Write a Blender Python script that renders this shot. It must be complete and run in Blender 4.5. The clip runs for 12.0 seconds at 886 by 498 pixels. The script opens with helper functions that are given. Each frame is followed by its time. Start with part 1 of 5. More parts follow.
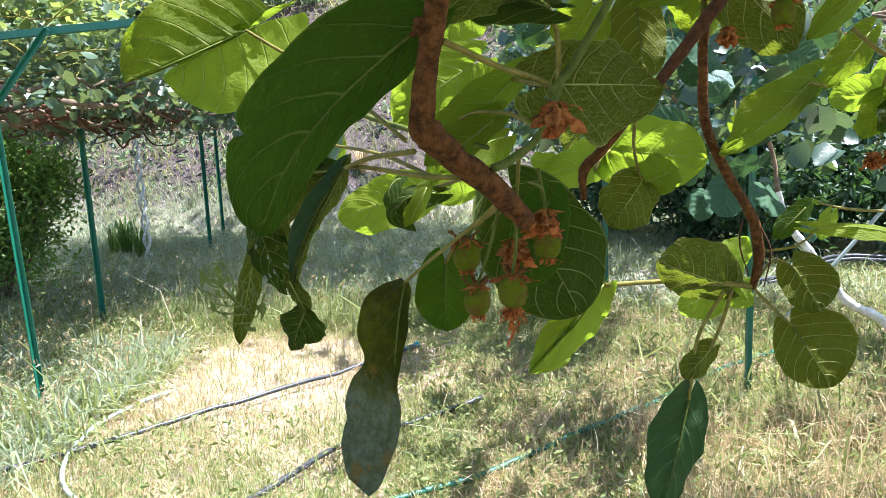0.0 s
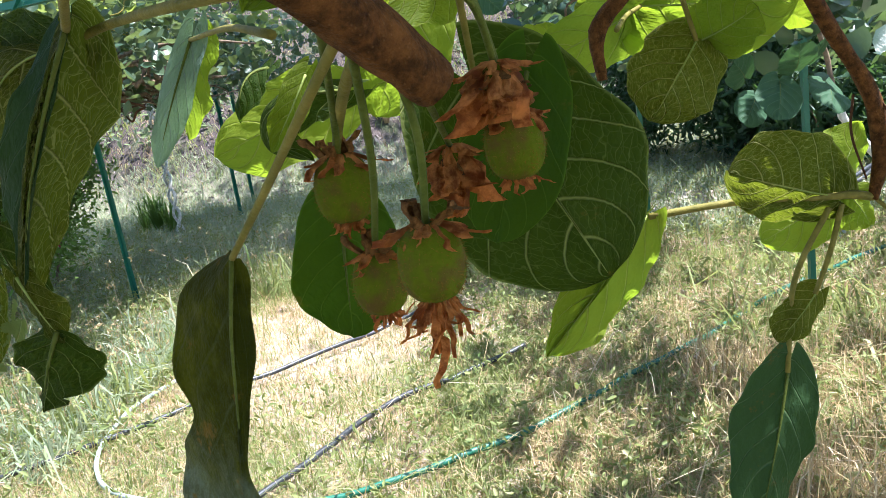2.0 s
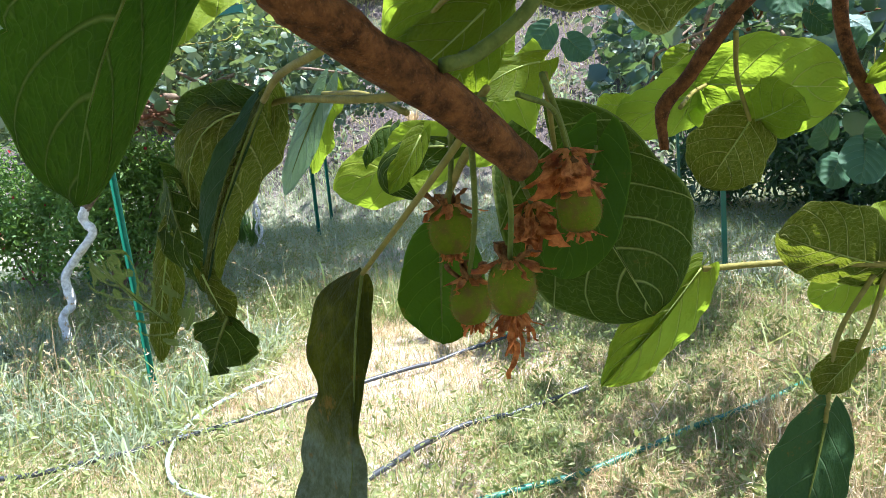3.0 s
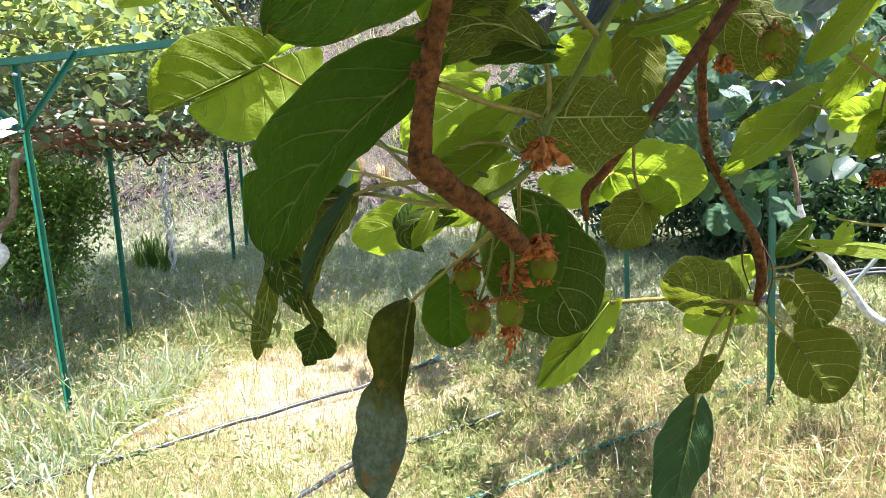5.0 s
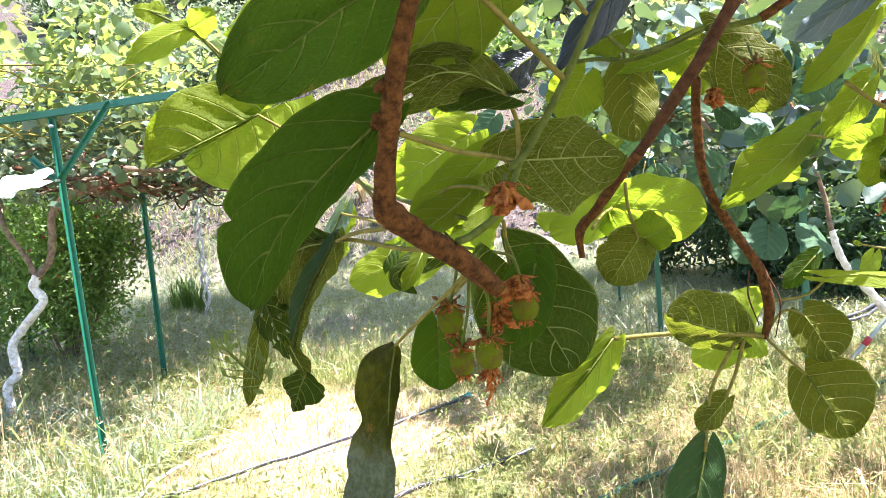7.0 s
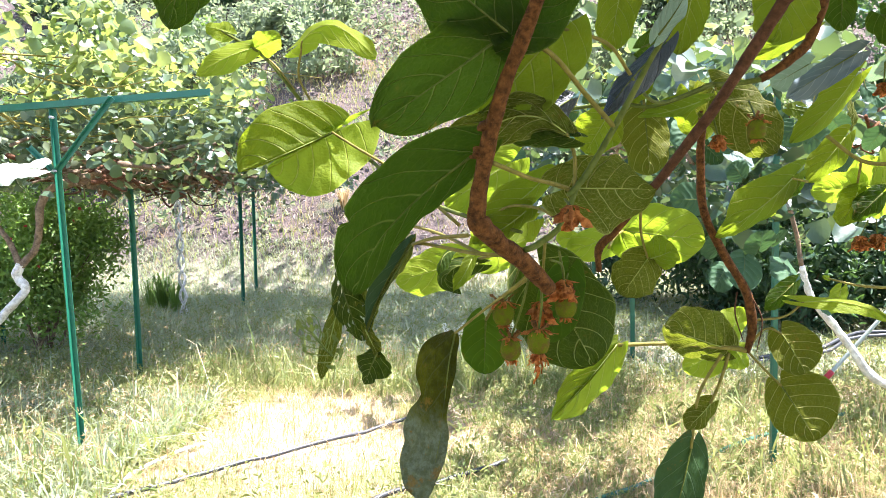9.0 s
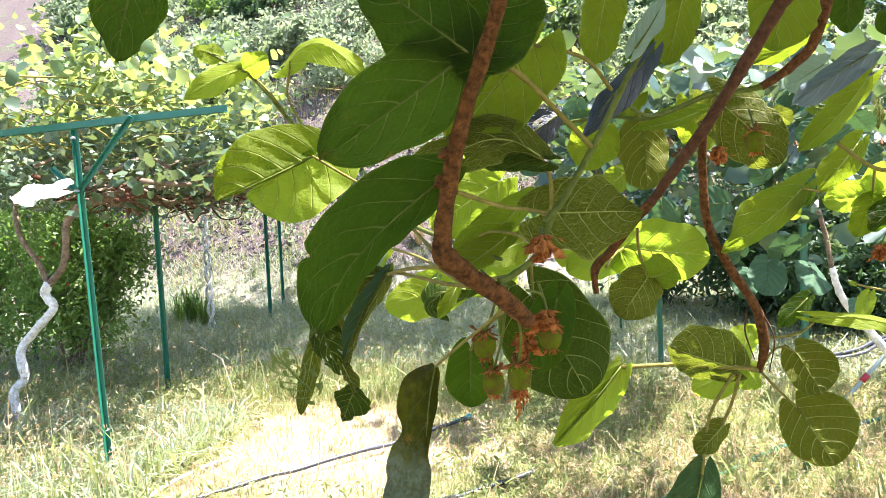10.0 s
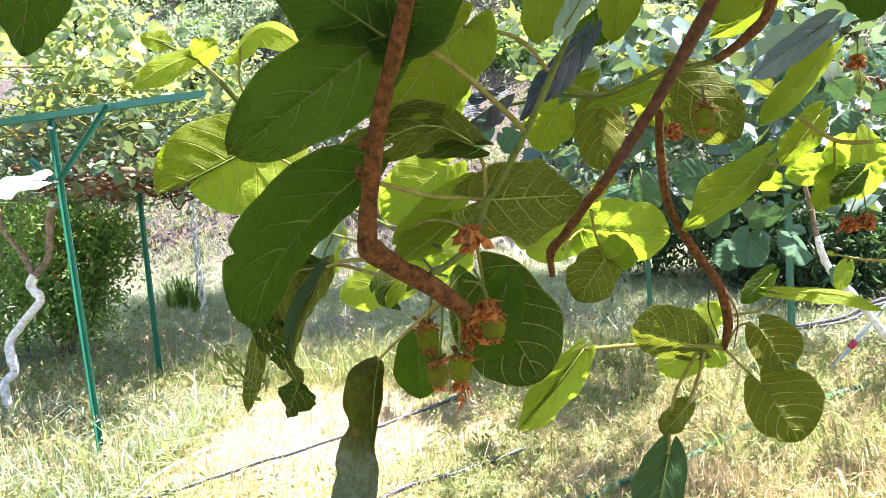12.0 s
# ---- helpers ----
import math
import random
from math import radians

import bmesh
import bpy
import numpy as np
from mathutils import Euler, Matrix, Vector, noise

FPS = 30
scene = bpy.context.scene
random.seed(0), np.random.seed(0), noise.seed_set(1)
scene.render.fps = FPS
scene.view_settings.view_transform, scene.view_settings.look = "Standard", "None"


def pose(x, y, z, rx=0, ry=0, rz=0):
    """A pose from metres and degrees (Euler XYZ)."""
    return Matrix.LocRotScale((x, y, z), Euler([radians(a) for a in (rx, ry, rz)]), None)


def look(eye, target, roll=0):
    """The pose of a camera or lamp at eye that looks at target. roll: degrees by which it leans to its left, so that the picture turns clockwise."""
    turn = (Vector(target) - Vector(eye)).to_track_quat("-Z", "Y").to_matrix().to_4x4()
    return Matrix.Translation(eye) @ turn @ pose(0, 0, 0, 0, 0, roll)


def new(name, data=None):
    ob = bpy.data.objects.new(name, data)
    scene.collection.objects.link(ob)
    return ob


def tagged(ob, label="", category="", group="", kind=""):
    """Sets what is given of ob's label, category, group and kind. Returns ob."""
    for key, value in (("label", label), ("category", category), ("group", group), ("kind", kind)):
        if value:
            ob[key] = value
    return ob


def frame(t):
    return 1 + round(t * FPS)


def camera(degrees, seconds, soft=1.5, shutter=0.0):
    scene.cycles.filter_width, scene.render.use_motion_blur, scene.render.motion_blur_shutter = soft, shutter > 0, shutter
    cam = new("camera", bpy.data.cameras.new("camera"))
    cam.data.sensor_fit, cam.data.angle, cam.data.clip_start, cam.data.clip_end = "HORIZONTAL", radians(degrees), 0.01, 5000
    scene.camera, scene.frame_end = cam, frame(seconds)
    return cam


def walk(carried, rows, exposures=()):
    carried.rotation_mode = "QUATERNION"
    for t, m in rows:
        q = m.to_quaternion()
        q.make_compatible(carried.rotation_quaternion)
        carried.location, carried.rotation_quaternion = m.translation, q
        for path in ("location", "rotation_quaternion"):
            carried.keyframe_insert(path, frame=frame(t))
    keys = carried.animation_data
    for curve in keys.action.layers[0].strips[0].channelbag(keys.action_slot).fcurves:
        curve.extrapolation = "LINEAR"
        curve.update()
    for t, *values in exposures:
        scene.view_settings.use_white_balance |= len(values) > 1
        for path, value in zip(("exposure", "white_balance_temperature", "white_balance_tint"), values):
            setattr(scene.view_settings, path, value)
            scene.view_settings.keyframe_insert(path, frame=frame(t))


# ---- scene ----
cam = camera(62.0, 12.0, soft=0.55)
PATH = [
    (0, (0.179, 0.124, 1.653), (0.07, 2.097, 1.347), -2.4),
    (0.5, (0.208, 0.347, 1.623), (-0.05, 2.302, 1.288), -3.4),
    (1, (0.206, 0.44, 1.589), (0.038, 2.388, 1.169), -5.8),
    (1.5, (0.208, 0.446, 1.571), (-0.016, 2.371, 1.077), -8.9),
    (2, (0.228, 0.427, 1.593), (0.0, 2.364, 1.152), -8.9),
    (2.5, (0.241, 0.393, 1.597), (-0.061, 2.327, 1.187), -7.2),
    (3, (0.235, 0.336, 1.611), (-0.173, 2.266, 1.281), -5.2),
    (3.5, (0.222, 0.253, 1.636), (-0.085, 2.207, 1.342), -4.7),
    (3.7, (0.213, 0.214, 1.641), (-0.044, 2.175, 1.346), -3.9),
    (5.3, (0.197, 0.078, 1.672), (0.031, 2.057, 1.435), -2.8),
    (5.5, (0.197, 0.073, 1.677), (-0.003, 2.053, 1.475), -3.0),
    (6, (0.207, 0.076, 1.679), (-0.022, 2.054, 1.487), -3.3),
    (6.5, (0.232, 0.085, 1.677), (0.006, 2.067, 1.53), -4.0),
    (7, (0.24, 0.09, 1.669), (-0.011, 2.067, 1.502), -4.6),
    (7.2, (0.237, 0.084, 1.668), (-0.005, 2.062, 1.496), -4.5),
    (8.8, (0.175, -0.034, 1.675), (-0.045, 1.95, 1.552), -1.4),
    (9, (0.173, -0.051, 1.675), (-0.007, 1.937, 1.543), -1.0),
    (9.5, (0.179, -0.049, 1.677), (0.002, 1.938, 1.53), -1.1),
    (10, (0.219, -0.008, 1.693), (-0.035, 1.973, 1.581), -2.5),
    (10.5, (0.264, 0.035, 1.702), (0.017, 2.016, 1.578), -3.9),
    (11, (0.269, 0.05, 1.703), (0.016, 2.029, 1.559), -4.4),
    (11.5, (0.269, 0.033, 1.706), (0.037, 2.013, 1.556), -4.2),
    (12, (0.267, 0.017, 1.699), (0.028, 1.995, 1.528), -4.2),
]
EXPOSURE = [(0.0, 2.02, 5730, 14), (1.0, 2.14, 5730, 14), (1.5, 1.99, 5730, 14), (2.0, 1.93, 5730, 14), (2.5, 2.0, 5730, 14), (3.0, 2.02, 5590, 13), (3.5, 2.17, 5510, 12), (3.7, 2.19, 5560, 12),
            (5.5, 2.27, 6160, 19), (7.2, 2.69, 6190, 21), (9.0, 2.64, 6190, 20), (12.0, 2.69, 6190, 21)]
walk(cam, [(t, look(eye, target, roll)) for t, eye, target, roll in PATH], EXPOSURE)

# ---- world, sun ----
SUN_EL, SUN_AZ = 66.0, 75.0        # degrees; azimuth from +y towards +x
world = bpy.data.worlds.new("sky")
scene.world = world
world.use_nodes = True
wn = world.node_tree
sky = wn.nodes.new("ShaderNodeTexSky")
sky.sky_type, sky.sun_disc = "NISHITA", False
sky.sun_elevation, sky.sun_rotation = radians(SUN_EL), radians(SUN_AZ)
wn.nodes["Background"].inputs["Strength"].default_value = 0.10
wn.links.new(sky.outputs[0], wn.nodes["Background"].inputs["Color"])
sun = new("sun", bpy.data.lights.new("sun", "SUN"))
sun.data.energy, sun.data.angle, sun.data.color = 5.0, radians(0.53), (1.0, 0.97, 0.92)
e, a = radians(SUN_EL), radians(SUN_AZ)
SUN_DIR = Vector((math.cos(e) * math.sin(a), math.cos(e) * math.cos(a), math.sin(e)))
sun.matrix_world = look(SUN_DIR * 30, (0, 0, 0))

# ---- materials ----


class Nodes:
    """A small wrapper to write node materials in few lines."""

    def __init__(self, name):
        self.m = bpy.data.materials.new(name)
        self.m.use_nodes = True
        self.t = self.m.node_tree
        self.p = self.t.nodes["Principled BSDF"]
        self.out = self.t.nodes["Material Output"]

    def put(self, socket, value):
        if hasattr(value, "is_output"):
            self.t.links.new(value, socket)
        elif isinstance(value, (tuple, list)) and len(value) == 3 and socket.type == "RGBA":
            socket.default_value = (*value, 1)
        else:
            socket.default_value = value

    def math(self, op, *args, clamp=False):
        n = self.t.nodes.new("ShaderNodeMath")
        n.operation, n.use_clamp = op, clamp
        for s, v in zip(n.inputs, args):
            self.put(s, v)
        return n.outputs[0]

    def mix(self, fac, c1, c2, blend="MIX"):
        n = self.t.nodes.new("ShaderNodeMix")
        n.data_type, n.blend_type = "RGBA", blend
        self.put(n.inputs[0], fac), self.put(n.inputs[6], c1), self.put(n.inputs[7], c2)
        return n.outputs[2]

    def ramp(self, v, lo, hi):
        n = self.t.nodes.new("ShaderNodeMapRange")
        n.interpolation_type = "SMOOTHSTEP"
        self.put(n.inputs[0], v), self.put(n.inputs[1], lo), self.put(n.inputs[2], hi)
        return n.outputs[0]

    def noise(self, scale, detail=3.0, rough=0.55, vector=None):
        n = self.t.nodes.new("ShaderNodeTexNoise")
        n.inputs["Scale"].default_value, n.inputs["Detail"].default_value = scale, detail
        n.inputs["Roughness"].default_value = rough
        self.put(n.inputs["Vector"], vector if vector is not None else self.place())
        return n.outputs["Fac"]

    def voronoi(self, scale, vector=None, feature="DISTANCE_TO_EDGE"):
        n = self.t.nodes.new("ShaderNodeTexVoronoi")
        n.feature = feature
        n.inputs["Scale"].default_value = scale
        self.put(n.inputs["Vector"], vector if vector is not None else self.place())
        return n.outputs["Distance"]

    def place(self):
        return self.t.nodes.new("ShaderNodeNewGeometry").outputs["Position"]

    def rand(self):
        return self.t.nodes.new("ShaderNodeObjectInfo").outputs["Random"]

    def island(self):
        return self.t.nodes.new("ShaderNodeNewGeometry").outputs["Random Per Island"]

    def uv(self):
        s = self.t.nodes.new("ShaderNodeSeparateXYZ")
        u = self.t.nodes.new("ShaderNodeTexCoord").outputs["UV"]
        self.put(s.inputs[0], u)
        return u, s.outputs[0], s.outputs[1]

    def bump(self, height, strength=0.4, distance=0.002):
        n = self.t.nodes.new("ShaderNodeBump")
        n.inputs["Strength"].default_value, n.inputs["Distance"].default_value = strength, distance
        self.put(n.inputs["Height"], height)
        self.put(self.p.inputs["Normal"], n.outputs[0])
        return n.outputs[0]

    def base(self, colour, rough=0.6, spec=0.4, metal=0.0):
        self.put(self.p.inputs["Base Color"], colour), self.put(self.p.inputs["Roughness"], rough)
        self.put(self.p.inputs["Specular IOR Level"], spec), self.put(self.p.inputs["Metallic"], metal)

    def translucent(self, colour, fac, normal=None):
        tr = self.t.nodes.new("ShaderNodeBsdfTranslucent")
        self.put(tr.inputs[0], colour)
        if normal is not None:
            self.put(tr.inputs["Normal"], normal)
        mx = self.t.nodes.new("ShaderNodeMixShader")
        self.put(mx.inputs[0], fac)
        self.t.links.new(self.p.outputs[0], mx.inputs[1])
        self.t.links.new(tr.outputs[0], mx.inputs[2])
        self.t.links.new(mx.outputs[0], self.out.inputs["Surface"])


def leaf_material(name, dark, light, vein, glow, fac=0.45, rough=0.5, brown=0.62, relief=0.7, veiny=0.92, netting=0.15, bloom=None):
    """Kiwi leaf: midrib, arching side veins that thin out towards the margin, ladder veins and a fine net, laid along the blade's
    own u and v; the blade swells between its veins. bloom: colour of a waxy, dried outer half."""
    n = Nodes(name)
    uv, u, v = n.uv()
    side = n.math("ABSOLUTE", n.math("SUBTRACT", n.math("MULTIPLY", u, 2.0), 1.0))
    right = n.math("MULTIPLY", n.math("GREATER_THAN", u, 0.5), 0.4)
    wob = n.math("MULTIPLY", n.math("SUBTRACT", n.noise(3.0, 2.0, vector=uv), 0.5), 0.2)
    kink = n.math("MULTIPLY", n.math("SUBTRACT", n.noise(14.0, 2.0, vector=uv), 0.5), 0.035)
    q = n.math("ADD", n.math("SUBTRACT", n.math("MULTIPLY", v, 5.0), n.math("MULTIPLY", n.math("POWER", side, 1.25), 2.0)), n.math("ADD", right, n.math("ADD", wob, kink)))
    gap = n.math("PINGPONG", q, 0.5)
    thin = n.math("SUBTRACT", 0.072, n.math("MULTIPLY", side, 0.04))
    lat = n.math("SUBTRACT", 1.0, n.ramp(gap, 0.004, thin))
    q2 = n.math("ADD", n.math("ADD", n.math("MULTIPLY", side, 7.0), n.math("MULTIPLY", n.math("ADD", v, kink), 9.0)), n.math("ADD", n.math("MULTIPLY", n.math("FLOOR", q), 0.37), n.math("MULTIPLY", n.noise(7.0, 2.0, vector=uv), 2.6)))
    rung = n.math("PINGPONG", q2, 0.5)
    cross = n.math("SUBTRACT", 1.0, n.ramp(rung, 0.01, 0.055))
    rib = n.math("SUBTRACT", 1.0, n.ramp(side, 0.008, n.math("SUBTRACT", 0.04, n.math("MULTIPLY", v, 0.028))))
    cell = n.voronoi(21.0, uv)
    net = n.math("SUBTRACT", 1.0, n.ramp(cell, 0.0, 0.06))
    main = n.math("MAXIMUM", rib, lat)
    veins = n.math("MAXIMUM", main, n.math("MAXIMUM", n.math("MULTIPLY", cross, netting), n.math("MULTIPLY", net, netting * 0.55)))
    blot, wide = n.noise(55.0, 4.0), n.noise(16.0, 3.0)
    blade = n.mix(n.math("ADD", n.math("MULTIPLY", n.rand(), 0.5), n.math("MULTIPLY", n.math("ADD", blot, wide), 0.34), clamp=True), dark, light)
    if bloom is not None:
        blade = n.mix(n.ramp(n.noise(34.0, 5.0, 0.65), 0.4, 0.64), dark, light)
        blade = n.mix(n.math("MULTIPLY", n.ramp(n.math("ADD", v, n.math("MULTIPLY", n.noise(45.0, 5.0, 0.7), 0.5)), 0.66, 0.9), 0.92), blade, n.mix(n.ramp(n.noise(130.0, 5.0, 0.75), 0.35, 0.65), n.mix(0.6, bloom, dark), bloom))
    blade = n.mix(n.math("MULTIPLY", veins, veiny), blade, vein)
    blade = n.mix(n.math("MULTIPLY", n.ramp(side, 0.955, 0.995), 0.35), blade, vein)
    blade = n.mix(n.math("MULTIPLY", n.ramp(n.noise(38.0, 5.0, 0.7), brown, brown + 0.1), 0.8), blade, (0.16, 0.075, 0.02))
    n.base(blade, rough, 0.05 if rough > 0.45 else 0.4)
    swell = n.math("ADD", n.math("MULTIPLY", n.math("POWER", gap, 0.6), 0.8), n.math("ADD", n.math("MULTIPLY", n.math("POWER", rung, 0.6), 0.14), n.math("MULTIPLY", n.ramp(cell, 0.0, 0.3), 0.1)))
    h = n.math("ADD", n.math("ADD", n.math("MULTIPLY", main, -0.5 if bloom is None else 0.1), swell), n.math("MULTIPLY", n.noise(260.0, 2.0), 0.3))
    if bloom is not None:
        h = n.math("ADD", n.math("MULTIPLY", h, 0.25), n.math("MULTIPLY", n.noise(110.0, 4.0, 0.6), 1.6))
    nm = n.bump(h, relief, 0.003)
    g = n.mix(n.math("MULTIPLY", veins, 0.65), glow, vein)
    g = n.mix(n.math("MULTIPLY", n.math("ADD", blot, wide), 0.25), g, n.mix(0.5, glow, dark))
    n.translucent(g, fac, nm)
    return n.m


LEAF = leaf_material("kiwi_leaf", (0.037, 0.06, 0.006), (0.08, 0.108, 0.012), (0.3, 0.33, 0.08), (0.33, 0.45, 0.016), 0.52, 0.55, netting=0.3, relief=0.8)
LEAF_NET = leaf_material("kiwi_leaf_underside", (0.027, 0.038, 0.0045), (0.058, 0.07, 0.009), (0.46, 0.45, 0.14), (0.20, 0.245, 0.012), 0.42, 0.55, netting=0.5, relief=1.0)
# veined underside, darkened so that its shade lies in the colour
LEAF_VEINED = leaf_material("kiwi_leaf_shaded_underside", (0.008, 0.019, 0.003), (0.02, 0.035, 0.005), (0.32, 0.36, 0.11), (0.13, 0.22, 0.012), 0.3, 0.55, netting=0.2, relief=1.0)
LEAF_OLIVE = leaf_material("kiwi_leaf_olive", (0.045, 0.055, 0.007), (0.075, 0.086, 0.011), (0.36, 0.36, 0.11), (0.21, 0.25, 0.011), 0.36, 0.55, netting=0.25, relief=0.7)
LEAF_SMOOTH = leaf_material("kiwi_leaf_smooth", (0.016, 0.038, 0.005), (0.028, 0.058, 0.008), (0.16, 0.27, 0.03), (0.13, 0.26, 0.010), 0.42, 0.55, netting=0.1, veiny=0.35, relief=0.4)
LEAF_PALE = leaf_material("kiwi_leaf_folded", (0.10, 0.135, 0.045), (0.16, 0.19, 0.075), (0.3, 0.32, 0.14), (0.25, 0.34, 0.05), 0.36, 0.55, netting=0.1, relief=0.6)
# near-black copy of the leaf: the row's shade is put into its colour
LEAF_SHADED = leaf_material("kiwi_leaf_shaded", (0.008, 0.020, 0.003), (0.02, 0.039, 0.006), (0.17, 0.215, 0.05), (0.13, 0.26, 0.008), 0.38, 0.55, netting=0.22, relief=1.0)
# young leaves, and older blades coloured bright as if backlit by the sun
LEAF_YOUNG_LIT = leaf_material("kiwi_leaf_young_lit", (0.105, 0.15, 0.016), (0.185, 0.23, 0.03), (0.36, 0.40, 0.09), (0.41, 0.58, 0.03), 0.52, brown=0.7, netting=0.1)
LEAF_TEAL = leaf_material("kiwi_leaf_waxy", (0.034, 0.078, 0.04), (0.062, 0.115, 0.062), (0.085, 0.14, 0.08), (0.075, 0.16, 0.035), 0.22, 0.55, 0.75, relief=0.3, netting=0.05)
LEAF_SLATE = leaf_material("kiwi_leaf_slate", (0.07, 0.10, 0.115), (0.15, 0.19, 0.21), (0.22, 0.26, 0.27), (0.08, 0.14, 0.06), 0.15, 0.65, 0.7, relief=0.3, netting=0.1)
LEAF_BLUE = leaf_material("kiwi_leaf_upper_side", (0.016, 0.042, 0.016), (0.036, 0.07, 0.03), (0.10, 0.15, 0.07), (0.09, 0.18, 0.02), 0.22, 0.48, 0.6)
LEAF_FELT = leaf_material("kiwi_leaf_felt", (0.15, 0.215, 0.19), (0.23, 0.31, 0.275), (0.32, 0.39, 0.33), (0.2, 0.34, 0.12), 0.32, 0.5, 0.7)
# dark withered leaf; the bluish lighter tone is sky sheen put into colour
LEAF_DEAD = leaf_material("kiwi_leaf_withered", (0.006, 0.010, 0.014), (0.036, 0.05, 0.066), (0.07, 0.085, 0.1), (0.04, 0.06, 0.03), 0.08, 0.44, 0.7, relief=1.0)
LEAF_DROOP = leaf_material("kiwi_leaf_drooping", (0.002, 0.006, 0.001), (0.058, 0.062, 0.004), (0.11, 0.125, 0.05), (0.17, 0.19, 0.010), 0.28, 0.6, 0.56, relief=0.9, veiny=0.3, netting=0.5, bloom=(0.125, 0.16, 0.145))


def foliage(name, c1, c2, c3, glow, fac=0.4, rough=0.5, spec=0.4):
    """Small leaves of bushes and canopies, each one of its own tint."""
    n = Nodes(name)
    i = n.island()
    c = n.mix(n.ramp(i, 0.0, 0.6), c1, c2)
    c = n.mix(n.ramp(i, 0.75, 1.0), c, c3)
    c = n.mix(n.math("MULTIPLY", n.noise(40.0), 0.35), c, c1)
    n.base(c, rough, spec)
    nm = n.bump(n.noise(90.0), 0.4, 0.004)
    n.translucent(n.mix(i, glow, n.mix(0.5, glow, c2)), fac, nm)
    return n.m


# top leaves of the rows: sunlight is put into this paler, yellower colour
CANOPY_SUNLIT = foliage("canopy_leaf_sunlit", (0.055, 0.10, 0.04), (0.17, 0.225, 0.095), (0.46, 0.49, 0.27), (0.46, 0.55, 0.10), 0.38, 0.36)
# right row's crown: shade and sky reflection put into a dark, cool colour
CANOPY_COOL_SHADED = foliage("canopy_leaf_cool_shaded", (0.022, 0.055, 0.036), (0.055, 0.10, 0.07), (0.24, 0.29, 0.21), (0.2, 0.3, 0.06), 0.24, 0.27, 0.65)
# the same leaves lower down, shade put into a darker colour
CANOPY_SHADED = foliage("canopy_leaf_shaded", (0.028, 0.062, 0.034), (0.085, 0.125, 0.07), (0.27, 0.31, 0.19), (0.24, 0.31, 0.08), 0.26, 0.34)
SHRUB = foliage("shrub_leaf", (0.055, 0.12, 0.026), (0.14, 0.24, 0.052), (0.22, 0.31, 0.08), (0.27, 0.43, 0.06), 0.4)
SHRUB_DARK = foliage("shrub_leaf_dark", (0.018, 0.05, 0.022), (0.045, 0.095, 0.042), (0.10, 0.145, 0.075), (0.1, 0.2, 0.03), 0.3, 0.5)
SCRUB = foliage("scrub_leaf", (0.10, 0.14, 0.085), (0.17, 0.215, 0.13), (0.25, 0.285, 0.18), (0.3, 0.38, 0.17), 0.5, 0.7)
STRAW = foliage("dry_grass", (0.30, 0.205, 0.105), (0.47, 0.355, 0.19), (0.74, 0.63, 0.45), (0.58, 0.44, 0.22), 0.28, 0.6, 0.15)
GREEN_GRASS = foliage("green_grass", (0.096, 0.144, 0.048), (0.24, 0.268, 0.10), (0.53, 0.5, 0.255), (0.42, 0.45, 0.12), 0.38, 0.55, 0.15)
# grey-green grass, made paler in place of skylight on the shaded ground
GREY_GRASS_LIT = foliage("grey_grass_lit", (0.15, 0.2, 0.115), (0.31, 0.35, 0.22), (0.6, 0.59, 0.44), (0.42, 0.48, 0.24), 0.4, 0.5)
WHITE_PETAL = foliage("white_floret", (0.6, 0.6, 0.52), (0.75, 0.75, 0.68), (0.8, 0.8, 0.74), (0.6, 0.62, 0.5), 0.3, 0.6)
LITTER = foliage("leaf_litter", (0.10, 0.08, 0.07), (0.17, 0.14, 0.125), (0.27, 0.23, 0.21), (0.1, 0.08, 0.05), 0.1, 0.7)


def bark(name, c1, c2, scale=60.0, rough=0.8, bumpy=0.8, lenticel=0.14):
    """Mottled bark with pale specks (lenticels)."""
    n = Nodes(name)
    f = n.noise(scale, 6.0, 0.7)
    w = n.noise(scale * 5, 3.0)
    c = n.mix(n.ramp(f, 0.26, 0.74), c1, c2)
    c = n.mix(n.math("MULTIPLY", n.ramp(n.noise(scale * 0.22, 3.0), 0.45, 0.7), 0.45), c, n.mix(0.6, c2, c1))
    spots = n.math("SUBTRACT", 1.0, n.ramp(n.voronoi(scale * 3.2, feature="F1"), 0.1, 0.22))
    c = n.mix(n.math("MULTIPLY", spots, lenticel), c, n.mix(0.35, c2, (0.5, 0.32, 0.16)))
    n.base(c, rough, 0.12)
    n.bump(n.math("ADD", n.math("ADD", f, n.math("MULTIPLY", w, 0.5)), n.math("MULTIPLY", spots, 0.2)), bumpy, 0.003)
    return n.m


BARK = bark("cane_bark", (0.02, 0.0072, 0.002), (0.185, 0.076, 0.021), 150.0, 0.75, 0.7, lenticel=0.22)
BARK_DARK = bark("cane_bark_dark", (0.045, 0.02, 0.011), (0.125, 0.056, 0.028), 130.0)
BARK_OLD = bark("old_stem_bark", (0.075, 0.052, 0.035), (0.27, 0.195, 0.13), 25.0)
BARK_WHITE = bark("limewashed_bark", (0.36, 0.33, 0.28), (0.86, 0.84, 0.80), 26.0)
STEM = bark("green_stem", (0.055, 0.078, 0.012), (0.125, 0.148, 0.028), 90.0, 0.6, 0.4)
STEM_PALE = bark("pale_rib", (0.22, 0.28, 0.06), (0.32, 0.38, 0.10), 90.0, 0.6, 0.3)
STEM_TAN = bark("tan_stem", (0.13, 0.12, 0.025), (0.25, 0.205, 0.05), 90.0, 0.6, 0.4)


